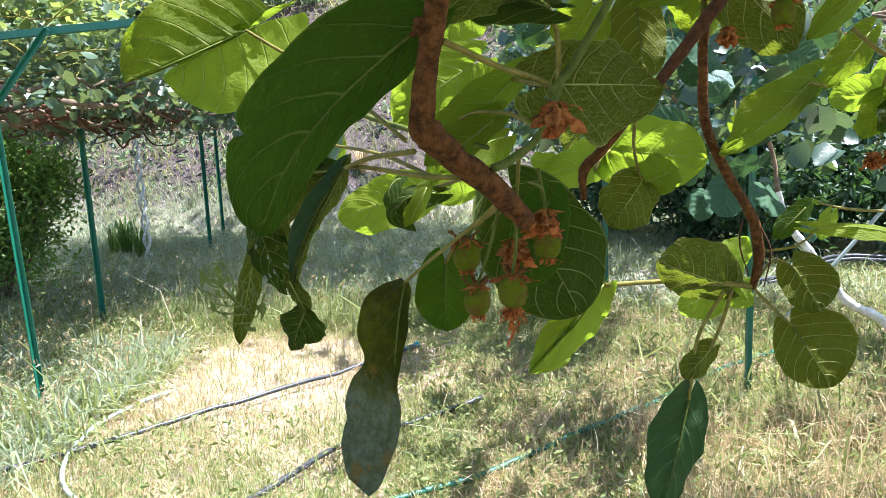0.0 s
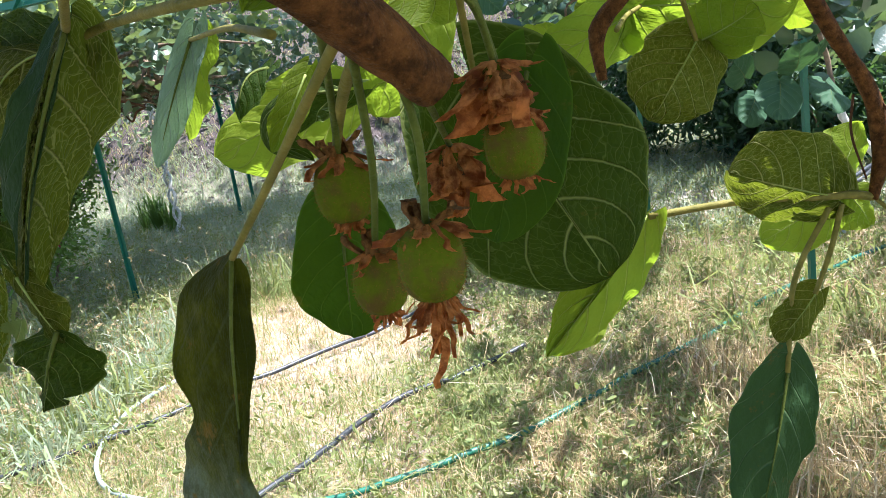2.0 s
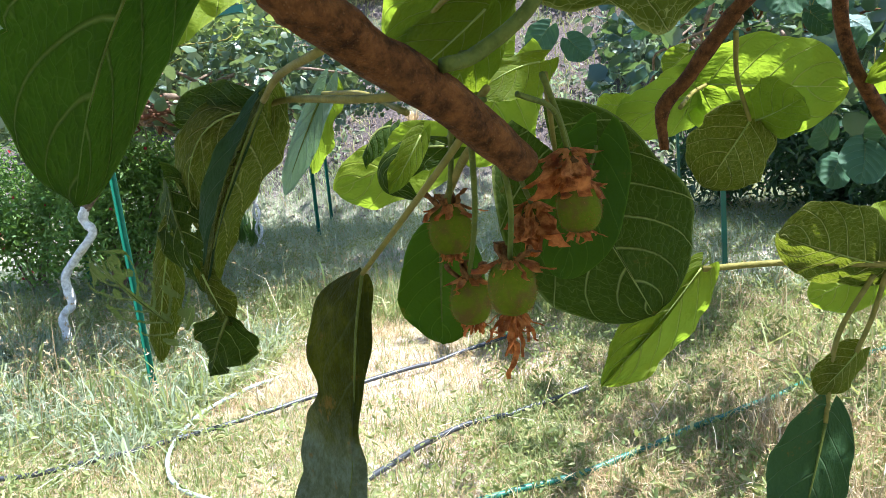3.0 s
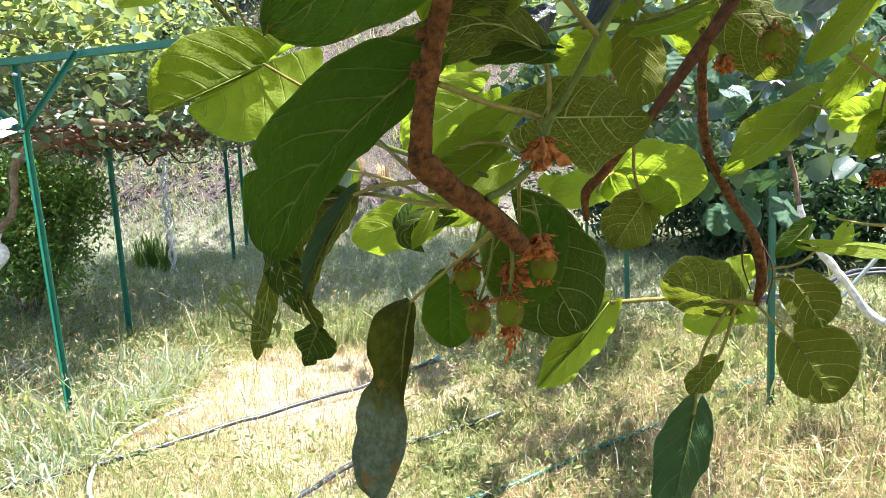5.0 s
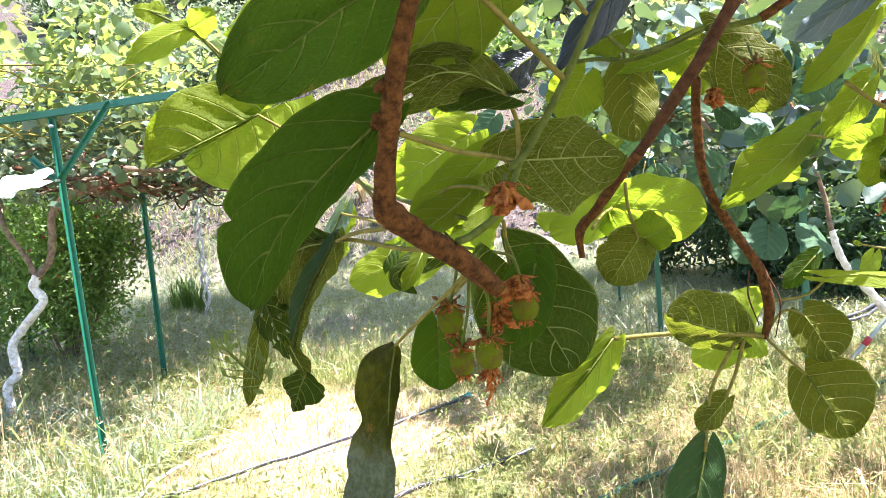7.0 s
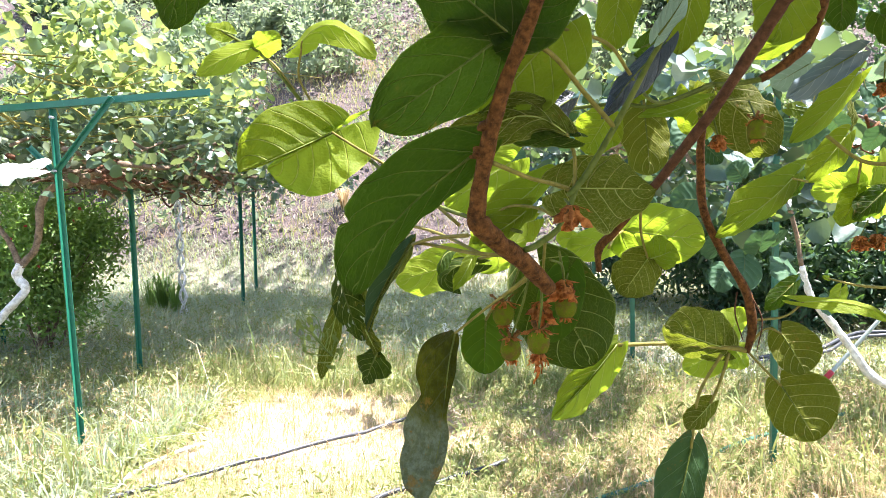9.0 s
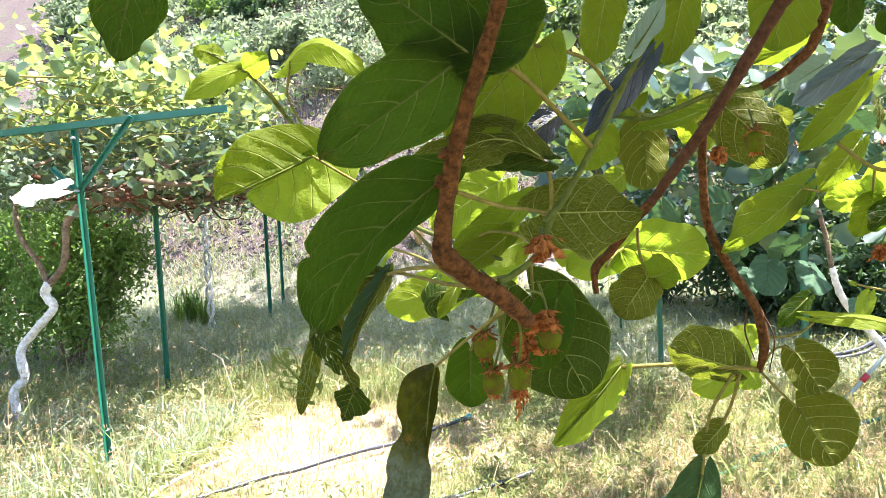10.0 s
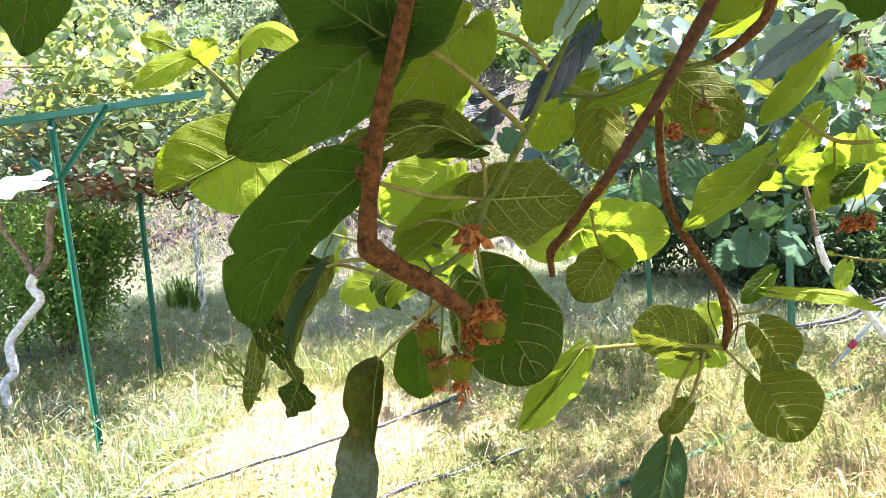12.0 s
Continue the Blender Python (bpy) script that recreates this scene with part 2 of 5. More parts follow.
def paint(name, c, worn, rough=0.4, scale=30.0, spec=0.5):
    n = Nodes(name)
    f = n.ramp(n.noise(scale, 6.0, 0.7), 0.55, 0.72)
    n.base(n.mix(f, n.mix(n.noise(6.0), c, n.mix(0.35, c, (0, 0, 0))), worn), n.math("ADD", rough, n.math("MULTIPLY", f, 0.25)), spec)
    n.bump(n.noise(scale * 4), 0.15, 0.001)
    return n.m


POST_GREEN = paint("green_painted_steel", (0.01, 0.13, 0.075), (0.03, 0.18, 0.11), 0.42, spec=0.5)
HOSE_GREEN = paint("green_rubber_hose", (0.016, 0.14, 0.085), (0.1, 0.24, 0.17), 0.42)
PIPE_BLACK = paint("black_plastic_pipe", (0.035, 0.038, 0.042), (0.16, 0.16, 0.16), 0.38)
PIPE_WHITE = paint("pale_plastic_pipe", (0.38, 0.44, 0.4), (0.4, 0.42, 0.4), 0.45)
TEAL = paint("teal_plastic", (0.01, 0.3, 0.3), (0.03, 0.4, 0.4), 0.35)
RED = paint("red_tape", (0.45, 0.02, 0.04), (0.5, 0.1, 0.1), 0.45)
WIRE = paint("galvanised_wire", (0.45, 0.46, 0.46), (0.3, 0.26, 0.22), 0.35)


def petal_material():
    n = Nodes("dried_petal")
    f = n.noise(170.0, 4.0, 0.65)
    c = n.mix(n.ramp(f, 0.36, 0.66), (0.075, 0.022, 0.008), (0.60, 0.235, 0.06))
    c = n.mix(n.math("MULTIPLY", n.rand(), 0.5), c, n.mix(n.ramp(f, 0.4, 0.6), (0.14, 0.045, 0.015), (0.64, 0.32, 0.11)))
    n.base(c, 0.75, 0.2)
    nm = n.bump(f, 0.9, 0.002)
    n.translucent((0.72, 0.22, 0.045), 0.38, nm)
    return n.m


PETAL = petal_material()
SEPAL = bark("dried_sepal", (0.06, 0.024, 0.008), (0.27, 0.13, 0.04), 400.0, 0.8, 0.5)
FUZZ = bark("tan_fuzz", (0.12, 0.06, 0.008), (0.27, 0.155, 0.03), 400.0, 0.8, 0.2)


def fruit_material():
    n = Nodes("young_kiwi_skin")
    f = n.noise(420.0, 3.0, 0.7)
    c = n.mix(f, (0.06, 0.088, 0.002), (0.13, 0.155, 0.006))
    c = n.mix(n.ramp(n.noise(110.0, 4.0), 0.42, 0.7), c, (0.105, 0.07, 0.018))
    n.base(c, 0.75, 0.06)
    n.bump(f, 0.7, 0.0012)
    return n.m


FRUIT = fruit_material()


def ground_material():
    n = Nodes("orchard_soil")
    p = n.place()
    s = n.t.nodes.new("ShaderNodeSeparateXYZ")
    n.put(s.inputs[0], p)
    fine, mid, wide = n.noise(90.0, 5.0, 0.7), n.noise(9.0, 5.0, 0.6), n.noise(0.9, 4.0)
    soil = n.mix(n.ramp(fine, 0.3, 0.72), (0.2, 0.15, 0.12), (0.58, 0.48, 0.41))
    straw = n.mix(n.ramp(fine, 0.3, 0.7), (0.44, 0.35, 0.26), (0.78, 0.68, 0.56))
    c = n.mix(n.ramp(mid, 0.38, 0.6), soil, straw)
    c = n.mix(n.math("MULTIPLY", n.ramp(wide, 0.42, 0.62), 0.6), c, (0.19, 0.2, 0.10))
    far = n.math("ADD", n.math("POWER", n.math("SUBTRACT", s.outputs[0], -0.8), 2.0), n.math("POWER", n.math("SUBTRACT", s.outputs[1], 6.5), 2.0))
    # lighter, greyer turf brightens the outer, shaded ground through its colour
    turf = n.mix(n.ramp(fine, 0.3, 0.7), (0.2, 0.19, 0.13), (0.46, 0.42, 0.32))
    c = n.mix(n.math("MULTIPLY", n.ramp(n.math("ADD", far, n.math("MULTIPLY", mid, 6.0)), 20.0, 34.0), 0.85), c, turf)
    bank = n.mix(n.ramp(n.noise(22.0, 6.0, 0.75), 0.32, 0.68), (0.045, 0.034, 0.03), (0.15, 0.12, 0.11))
    bank = n.mix(n.math("MULTIPLY", n.ramp(n.noise(1.6, 5.0, 0.65), 0.5, 0.66), 0.7), bank, (0.09, 0.11, 0.05))
    c = n.mix(n.ramp(s.outputs[2], 0.15, 0.8), c, bank)
    n.base(c, 0.95, 0.1)
    n.bump(n.math("ADD", fine, n.math("MULTIPLY", mid, 2.0)), 0.9, 0.02)
    return n.m


SOIL = ground_material()

# ---- shape helpers ----


def mesh_object(name, verts, faces, material, parent=None, label="", smooth=True, uvs=None):
    me = bpy.data.meshes.new(name)
    me.from_pydata([tuple(v) for v in verts], [], [tuple(f) for f in faces])
    if uvs is not None:
        layer = me.uv_layers.new(name="uv")
        loops = np.empty(len(me.loops), dtype=np.int32)
        me.loops.foreach_get("vertex_index", loops)
        layer.data.foreach_set("uv", np.asarray(uvs, dtype=np.float32)[loops].ravel())
    if smooth:
        me.polygons.foreach_set("use_smooth", [True] * len(me.polygons))
    me.materials.append(material)
    me.update()
    ob = new(name, me)
    if parent is not None:
        ob.parent = parent
        ob.matrix_parent_inverse = Matrix.Translation(-Vector(parent_place(parent)))
    if label:
        ob["label"] = label
    return ob


def parent_place(ob):
    """Where a thing's Empty stands; parts keep their own mesh in world places."""
    return Vector(ob.location) if ob.parent is None else Vector((0, 0, 0))


def empty(name, place, label, category, group=""):
    ob = new(name)
    ob.location = place
    ob.empty_display_size = 0.1
    return tagged(ob, label, category, group)


def smooth_line(points, steps=6):
    """Points on a smooth line through the given ones."""
    p = [Vector(q) for q in points]
    p = [p[0] * 2 - p[1]] + p + [p[-1] * 2 - p[-2]]
    out = []
    for i in range(1, len(p) - 2):
        a, b, c, d = p[i - 1], p[i], p[i + 1], p[i + 2]
        for k in range(steps):
            t = k / steps
            out.append(0.5 * (2 * b + (c - a) * t + (2 * a - 5 * b + 4 * c - d) * t * t + (3 * b - a - 3 * c + d) * t ** 3))
    out.append(p[-2])
    return out


def tube_data(points, radii, sides=8, steps=6, rough=0.0, seed=0):
    line = smooth_line(points, steps)
    n = len(line)
    rs = np.interp(np.linspace(0, 1, n), np.linspace(0, 1, len(radii)), radii)
    verts, faces = [], []
    ref = Vector((0.31, 0.77, 0.55))
    for i, p in enumerate(line):
        t = (line[min(i + 1, n - 1)] - line[max(i - 1, 0)]).normalized()
        x = (ref - t * ref.dot(t)).normalized()
        ref = x
        y = t.cross(x)
        for k in range(sides):
            a = 2 * math.pi * k / sides
            r = rs[i] * (1 + rough * noise.noise(Vector((i * 0.45 + seed * 7.1, math.cos(a) * 1.3, math.sin(a) * 1.3))))
            verts.append(p + (x * math.cos(a) + y * math.sin(a)) * r)
    for i in range(n - 1):
        for k in range(sides):
            a, b = i * sides + k, i * sides + (k + 1) % sides
            faces.append((a, b, b + sides, a + sides))
    faces.append(tuple(range(sides - 1, -1, -1)))
    faces.append(tuple((n - 1) * sides + k for k in range(sides)))
    return verts, faces


def tube(name, points, radii, material, parent=None, label="", sides=8, steps=6, rough=0.0, seed=0):
    v, f = tube_data(points, radii, sides, steps, rough, seed)
    return mesh_object(name, v, f, material, parent, label)


def angle_bar(name, p0, p1, size, material, parent, up=(0, -1, 0), thick=0.004):
    """An L-shaped steel bar from p0 to p1."""
    a = (Vector(p1) - Vector(p0)).normalized()
    y = Vector(up) - a * Vector(up).dot(a)
    y.normalize()
    x = a.cross(y)
    prof = [(0, 0), (size, 0), (size, thick), (thick, thick), (thick, size), (0, size)]
    v = [Vector(p) + x * (s - size / 2) + y * (q - size / 2) for p in (p0, p1) for s, q in prof]
    f = [(i, (i + 1) % 6, 6 + (i + 1) % 6, 6 + i) for i in range(6)] + [(5, 4, 3, 2, 1, 0), (6, 7, 8, 9, 10, 11)]
    return mesh_object(name, v, f, material, parent, smooth=False)


def leaf_cloud(rng, centres, length, spread, flat=0.7, ratio=0.85, face=(0, 0, 1), folded=False, lean=0.0):
    """Many folded leaves as one set of vertices and faces: centres n x 3, length mean; lean: how far neighbours tilt one way together."""
    n = len(centres)
    if lean:
        face = np.array(face) + lean * np.array([[noise.noise(Vector(c) * 2.6 + Vector((0, 0, k))) for k in (0, 31, 67)] for c in centres.tolist()])
    nrm = rng.normal(size=(n, 3)) * (1 - flat) + np.array(face) * flat
    nrm /= np.linalg.norm(nrm, axis=1)[:, None]
    ax = rng.normal(size=(n, 3))
    ax[:, 2] -= 0.35
    ax -= nrm * (ax * nrm).sum(1)[:, None]
    ax /= np.linalg.norm(ax, axis=1)[:, None]
    sd = np.cross(nrm, ax)
    L = length * (1 + spread * rng.uniform(-1, 1, n))[:, None]
    W = L * ratio / 2 * rng.uniform(0.8, 1.1, (n, 1))
    lift = nrm * L * rng.uniform(0.02, 0.16, (n, 1))
    droop = nrm * L * rng.uniform(0.0, 0.2, (n, 1))
    base = centres - ax * L * 0.5
    pts = [base, base + ax * L * 0.12 + sd * W * 0.75 + lift * 0.7, base + ax * L * 0.5 + sd * W + lift, base + ax * L * 0.82 + sd * W * 0.55 + lift * 0.6 - droop * 0.6,
           base + ax * L - droop,
           base + ax * L * 0.82 - sd * W * 0.55 + lift * 0.6 - droop * 0.6, base + ax * L * 0.5 - sd * W + lift, base + ax * L * 0.12 - sd * W * 0.75 + lift * 0.7]
    if folded:
        # heart-shaped with a sunken midrib, lobes behind the stalk and a bent tip
        crease = nrm * L * rng.uniform(0.02, 0.12, (n, 1))
        pts[0] = base + ax * L * 0.08
        for q, s in ((1, 1), (7, -1)):
            pts[q] = pts[q] - ax * L * 0.05 + sd * W * (0.1 * s)
        for q, s in ((3, 1), (5, -1)):
            pts[q] = pts[q] + sd * W * (0.15 * s) - ax * L * 0.02
        pts += [base + ax * L * 0.4 - crease, base + ax * L * 0.75 - crease * 0.7 - droop * 0.4]
        verts = np.stack(pts, 1).reshape(-1, 3)
        k = np.arange(n)[:, None] * 10
        faces = np.concatenate([k + np.array(q) for q in ([0, 1, 2, 8], [8, 2, 3, 9], [9, 3, 4, 4], [0, 8, 6, 7], [8, 9, 5, 6], [9, 4, 5, 5])], 0)
        return verts, faces
    verts = np.stack(pts, 1).reshape(-1, 3)
    k = np.arange(n)[:, None] * 8
    faces = np.concatenate([k + np.array([0, 1, 2, 3]), k + np.array([0, 3, 4, 4]), k + np.array([0, 4, 5, 5]), k + np.array([0, 5, 6, 7])], 0)
    return verts, faces


def fast_mesh(name, verts, faces, material, parent=None, label="", kind="", smooth=False):
    """A large mesh from arrays; a face whose last two corners agree is a triangle."""
    me = bpy.data.meshes.new(name)
    tri = faces[:, 2] == faces[:, 3]
    sizes = np.where(tri, 3, 4)
    starts = np.concatenate([[0], np.cumsum(sizes)[:-1]])
    flat = faces.ravel()
    keep = np.ones(len(flat), bool)
    keep[3::4] = ~tri
    flat = flat[keep]
    me.vertices.add(len(verts)), me.loops.add(len(flat)), me.polygons.add(len(faces))
    me.vertices.foreach_set("co", verts.astype(np.float32).ravel())
    me.loops.foreach_set("vertex_index", flat.astype(np.int32))
    me.polygons.foreach_set("loop_start", starts.astype(np.int32))
    me.polygons.foreach_set("loop_total", sizes.astype(np.int32))
    if smooth:
        me.polygons.foreach_set("use_smooth", np.ones(len(faces), bool))
    me.materials.append(material)
    me.update(calc_edges=True)
    ob = new(name, me)
    if parent is not None:
        ob.parent = parent
        ob.matrix_parent_inverse = Matrix.Translation(-Vector(parent.location))
    return tagged(ob, label, kind=kind)


# ---- ground ----


def height(x, y):
    """The orchard floor, nearly flat, and the bank that climbs behind it."""
    foot = 13.0 + 0.4 * math.sin(x * 0.5 + 1.0) + (0.08 * (x + 3) if x > -3 else -0.05 * (x + 3))
    d = y - foot
    bank = 0.0
    if d > 0:
        bank = min(d, 1.2) ** 2 * 0.3 + max(0.0, d - 1.2) * 0.74
        bank = min(bank, 17.0 + max(0.0, bank - 17.0) * 0.2)
        bank += 0.25 * min(1.0, d) * noise.noise(Vector((x * 0.7, y * 0.7, 3.0)))
    small = 0.025 * noise.noise(Vector((x * 1.1, y * 1.1, 0))) + 0.012 * noise.noise(Vector((x * 4.0, y * 4.0, 5.0)))
    mound = 0.20 * math.exp(-(((x + 2.3) / 0.6) ** 2 + ((y - 8.95) / 0.4) ** 2))
    return bank + small * (1.0 if y > -10 else 0.3) + mound


def build_ground():
    def axis(lo, hi, fine_lo, fine_hi, step):
        mid = np.arange(fine_lo, fine_hi, step)
        left = fine_lo - np.geomspace(step, fine_lo - lo, 22)[::-1]
        right = fine_hi + np.geomspace(step, hi - fine_hi, 22)
        return np.concatenate([left, mid, right])
    xs, ys = axis(-400, 400, -9, 8, 0.1), axis(-400, 400, 1.8, 22, 0.1)
    verts = [(x, y, height(x, y)) for y in ys for x in xs]
    nx = len(xs)
    j, i = np.meshgrid(np.arange(len(ys) - 1), np.arange(nx - 1), indexing="ij")
    a = (j * nx + i).ravel()
    faces = np.stack([a, a + 1, a + 1 + nx, a + nx], 1)
    g = fast_mesh("ground", np.array(verts), faces, SOIL, smooth=True)
    tagged(g, "dry orchard soil with straw, rising to a bank", "ground", kind="structure")


build_ground()


def grass_blades(rng, n, xr, yr, hmean, width, lean, keep=None):
    x, y = rng.uniform(*xr, n), rng.uniform(*yr, n)
    if keep is not None:
        m = np.array([keep(a, b, r) for a, b, r in zip(x, y, rng.uniform(0, 1, n))], bool)
        x, y = x[m], y[m]
        n = len(x)
    z = np.array([height(a, b) for a, b in zip(x, y)]) - 0.006
    h = hmean * rng.lognormal(0, 0.45, n)
    az, ln = rng.uniform(0, 2 * math.pi, n), np.abs(rng.normal(0, lean, n))
    d = np.stack([np.cos(az), np.sin(az), np.zeros(n)], 1)
    tw = rng.uniform(0, 2 * math.pi, n)
    s = np.stack([np.cos(tw), np.sin(tw), np.zeros(n)], 1) * (width * rng.uniform(0.6, 1.4, n))[:, None]
    b = np.stack([x, y, z], 1)
    up = np.array([0, 0, 1.0])
    mid = b + up * (h * 0.6)[:, None] + d * (h * ln * 0.35)[:, None]
    tip = b + up * (h * np.maximum(0.15, 1 - 0.35 * ln))[:, None] + d * (h * ln * 1.1)[:, None]
    verts = np.stack([b - s, b + s, mid + s * 0.8, mid - s * 0.8, tip], 1).reshape(-1, 3)
    k = np.arange(n)[:, None] * 5
    faces = np.concatenate([k + np.array([0, 1, 2, 3]), k + np.array([3, 2, 4, 4])], 0)
    return verts, faces


def join(parts):
    vs, fs, o = [], [], 0
    for v, f in parts:
        vs.append(v), fs.append(f + o)
        o += len(v)
    return np.concatenate(vs), np.concatenate(fs)


def patchy(scale, cut, seed):
    return lambda x, y, r: noise.noise(Vector((x * scale, y * scale, seed))) * 0.5 + 0.5 + (r - 0.5) * 0.35 > cut


def build_grass():
    r = np.random.default_rng(3)
    v, f = join([grass_blades(r, 90000, (-4.6, 3.6), (2.5, 7.2), 0.042, 0.0022, 2.4),
                 grass_blades(r, 36000, (-5.2, 3.6), (2.5, 7.2), 0.10, 0.0020, 1.3, patchy(2.0, 0.52, 1.0)),
                 grass_blades(r, 12000, (0.9, 3.0), (2.5, 4.0), 0.17, 0.0022, 0.7, patchy(1.6, 0.42, 15.0)),
                 grass_blades(r, 15000, (-8, 6), (7.0, 13.5), 0.08, 0.004, 1.0),
                 grass_blades(r, 36000, (0.1, 2.6), (2.5, 5.0), 0.07, 0.0024, 1.5, patchy(2.4, 0.45, 41.0)),
                 grass_blades(r, 30000, (-12, 8), (13.4, 23.0), 0.17, 0.004, 1.2, patchy(0.6, 0.5, 21.0))])
    u, g = join([grass_blades(r, 26000, (-7.5, 7.5), (-6.5, 2.6), 0.09, 0.005, 1.6), grass_blades(r, 9000, (-9, -4.5), (2.4, 7.2), 0.09, 0.005, 1.4), grass_blades(r, 9000, (3.5, 9), (2.4, 9.0), 0.09, 0.005, 1.4)])
    v, f = join([(v, f), (u, g)])
    tagged(fast_mesh("dry_grass", v, f, STRAW), "short bleached dry grass and straw on the soil", "grass", kind="stuff")
    clear = lambda x, y, q: (((x + 1.55) / 1.25) ** 2 + ((y - 5.0) / 1.1) ** 2 + 1.1 * noise.noise(Vector((x * 2.2, y * 2.2, 6.0))) > 1.0 or q > 0.82)
    pg = patchy(2.3, 0.40, 4.0)
    v, f = join([grass_blades(r, 150000, (-4.6, 3.8), (2.5, 7.2), 0.065, 0.0026, 1.2, lambda x, y, q: clear(x, y, q) and pg(x, y, q)),
                 grass_blades(r, 1500, (-4.5, -2.1), (3.7, 5.4), 0.2, 0.0085, 1.0, patchy(1.9, 0.45, 12.0)), grass_blades(r, 900, (-2.9, 1.2), (6.0, 7.5), 0.2, 0.009, 0.9, patchy(1.9, 0.45, 13.0)), grass_blades(r, 1600, (1.2, 3.6), (3.0, 6.0), 0.17, 0.0075, 1.0, patchy(1.9, 0.42, 14.0)),
                 grass_blades(r, 34000, (-0.3, 2.4), (2.5, 4.7), 0.06, 0.0026, 1.4, patchy(3.1, 0.4, 31.0)),
                 grass_blades(r, 12000, (-3.2, 1.2), (6.2, 7.4), 0.13, 0.0034, 0.6, patchy(1.5, 0.42, 7.0)),
                 grass_blades(r, 34000, (-13, 9), (13.4, 24.0), 0.15, 0.009, 0.9, patchy(0.7, 0.48, 11.0))])
    u, g = join([grass_blades(r, 60000, (-7.5, 7.5), (-6.5, 2.6), 0.11, 0.006, 1.2, patchy(1.1, 0.3, 61.0)), grass_blades(r, 16000, (-9.5, -4.5), (2.4, 7.2), 0.12, 0.006, 1.2), grass_blades(r, 16000, (3.6, 9.5), (2.4, 9.0), 0.12, 0.006, 1.2)])
    v, f = join([(v, f), (u, g)])
    tagged(fast_mesh("green_grass", v, f, GREEN_GRASS), "uneven green grass and weeds between the rows", "grass", kind="stuff")
    v, f = join([grass_blades(r, 110000, (-8.5, 7), (6.6, 14.6), 0.095, 0.0058, 1.5, patchy(0.8, 0.24, 9.0)), grass_blades(r, 22000, (-5.0, -2.2), (3.4, 5.9), 0.125, 0.0058, 1.4, patchy(1.6, 0.38, 2.0))])
    tagged(fast_mesh("orchard_grass", v, f, GREY_GRASS_LIT), "pale grey-green grass beside and under the rows", "grass", kind="stuff")
    # oat-like stems with pale seed heads
    parts = []
    for xr, yr, n in (((-4.2, -2.2), (3.6, 5.6), 520), ((-2.8, 0.9), (6.2, 7.2), 260), ((0.7, 3.4), (3.0, 6.4), 300)):
        v, f = grass_blades(r, n, xr, yr, 0.25, 0.0024, 0.35)
        tips = v.reshape(-1, 5, 3)[:, 4]
        parts.append((v, f))
        heads = np.repeat(tips, 5, 0) + r.normal(0, 0.009, (len(tips) * 5, 3))
        parts.append(leaf_cloud(r, heads, 0.025, 0.4, 0.1, 0.25))
    v, f = join(parts)
    tagged(fast_mesh("seeding_grass", v, f, STRAW), "tall oat grass stems with pale seed heads", "grass", kind="stuff")
    # low broad-leaved weeds
    c = []
    for xr, yr, n in (((-3.6, -2.0), (4.4, 6.8), 330), ((-2.8, 1.1), (6.0, 7.6), 260), ((-0.5, 3.6), (2.7, 7.0), 1500), ((-2.6, -0.4), (2.7, 4.2), 160), ((-4.6, -2.4), (3.0, 5.0), 420), ((-6.5, 5), (7.2, 13), 3000), ((-5.0, -2.6), (5.0, 7.5), 700)):
        for _ in range(n):
            x, y = r.uniform(*xr), r.uniform(*yr)
            k = r.integers(6, 14)
            p = np.stack([x + r.normal(0, 0.05, k), y + r.normal(0, 0.05, k), height(x, y) + r.uniform(0.02, 0.16, k)], 1)
            c.append(p)
    v, f = leaf_cloud(r, np.concatenate(c), 0.032, 0.6, 0.3, 0.4)
    tagged(fast_mesh("weeds", v, f, GREEN_GRASS), "low broad-leaved green weeds in the grass", "weeds", kind="stuff")
    # undergrowth on the bank
    c = []
    for _ in range(5200):
        x, y = r.uniform(-17, 11), r.uniform(14.5, 31)
        if noise.noise(Vector((x * 0.35, y * 0.35, 51.0))) + 0.05 * (y - 19) + r.uniform(-0.3, 0.3) < 0.05:
            continue
        q = r.integers(8, 16)
        c.append(np.stack([x + r.normal(0, 0.22, q), y + r.normal(0, 0.22, q), height(x, y) + r.uniform(0.03, 0.45, q)], 1))
    v, f = leaf_cloud(r, np.concatenate(c), 0.13, 0.5, 0.35, 0.45)
    tagged(fast_mesh("undergrowth", v, f, SCRUB), "low grey-green undergrowth covering the bank", "undergrowth", kind="stuff")
    # litter and dry twigs on the bank
    n = 18000
    x, y = r.uniform(-18, 12, n), r.uniform(12.5, 33, n)
    z = np.array([height(p, q) for p, q in zip(x, y)]) + 0.01
    v, f = leaf_cloud(r, np.stack([x, y, z], 1), 0.12, 0.5, 0.8, 0.35, (0, -0.5, 0.85))
    tagged(fast_mesh("leaf_litter", v, f, LITTER), "dry leaves and twigs strewn over the bank", "leaf litter", kind="stuff")


build_grass()

# ---- trellis posts ----


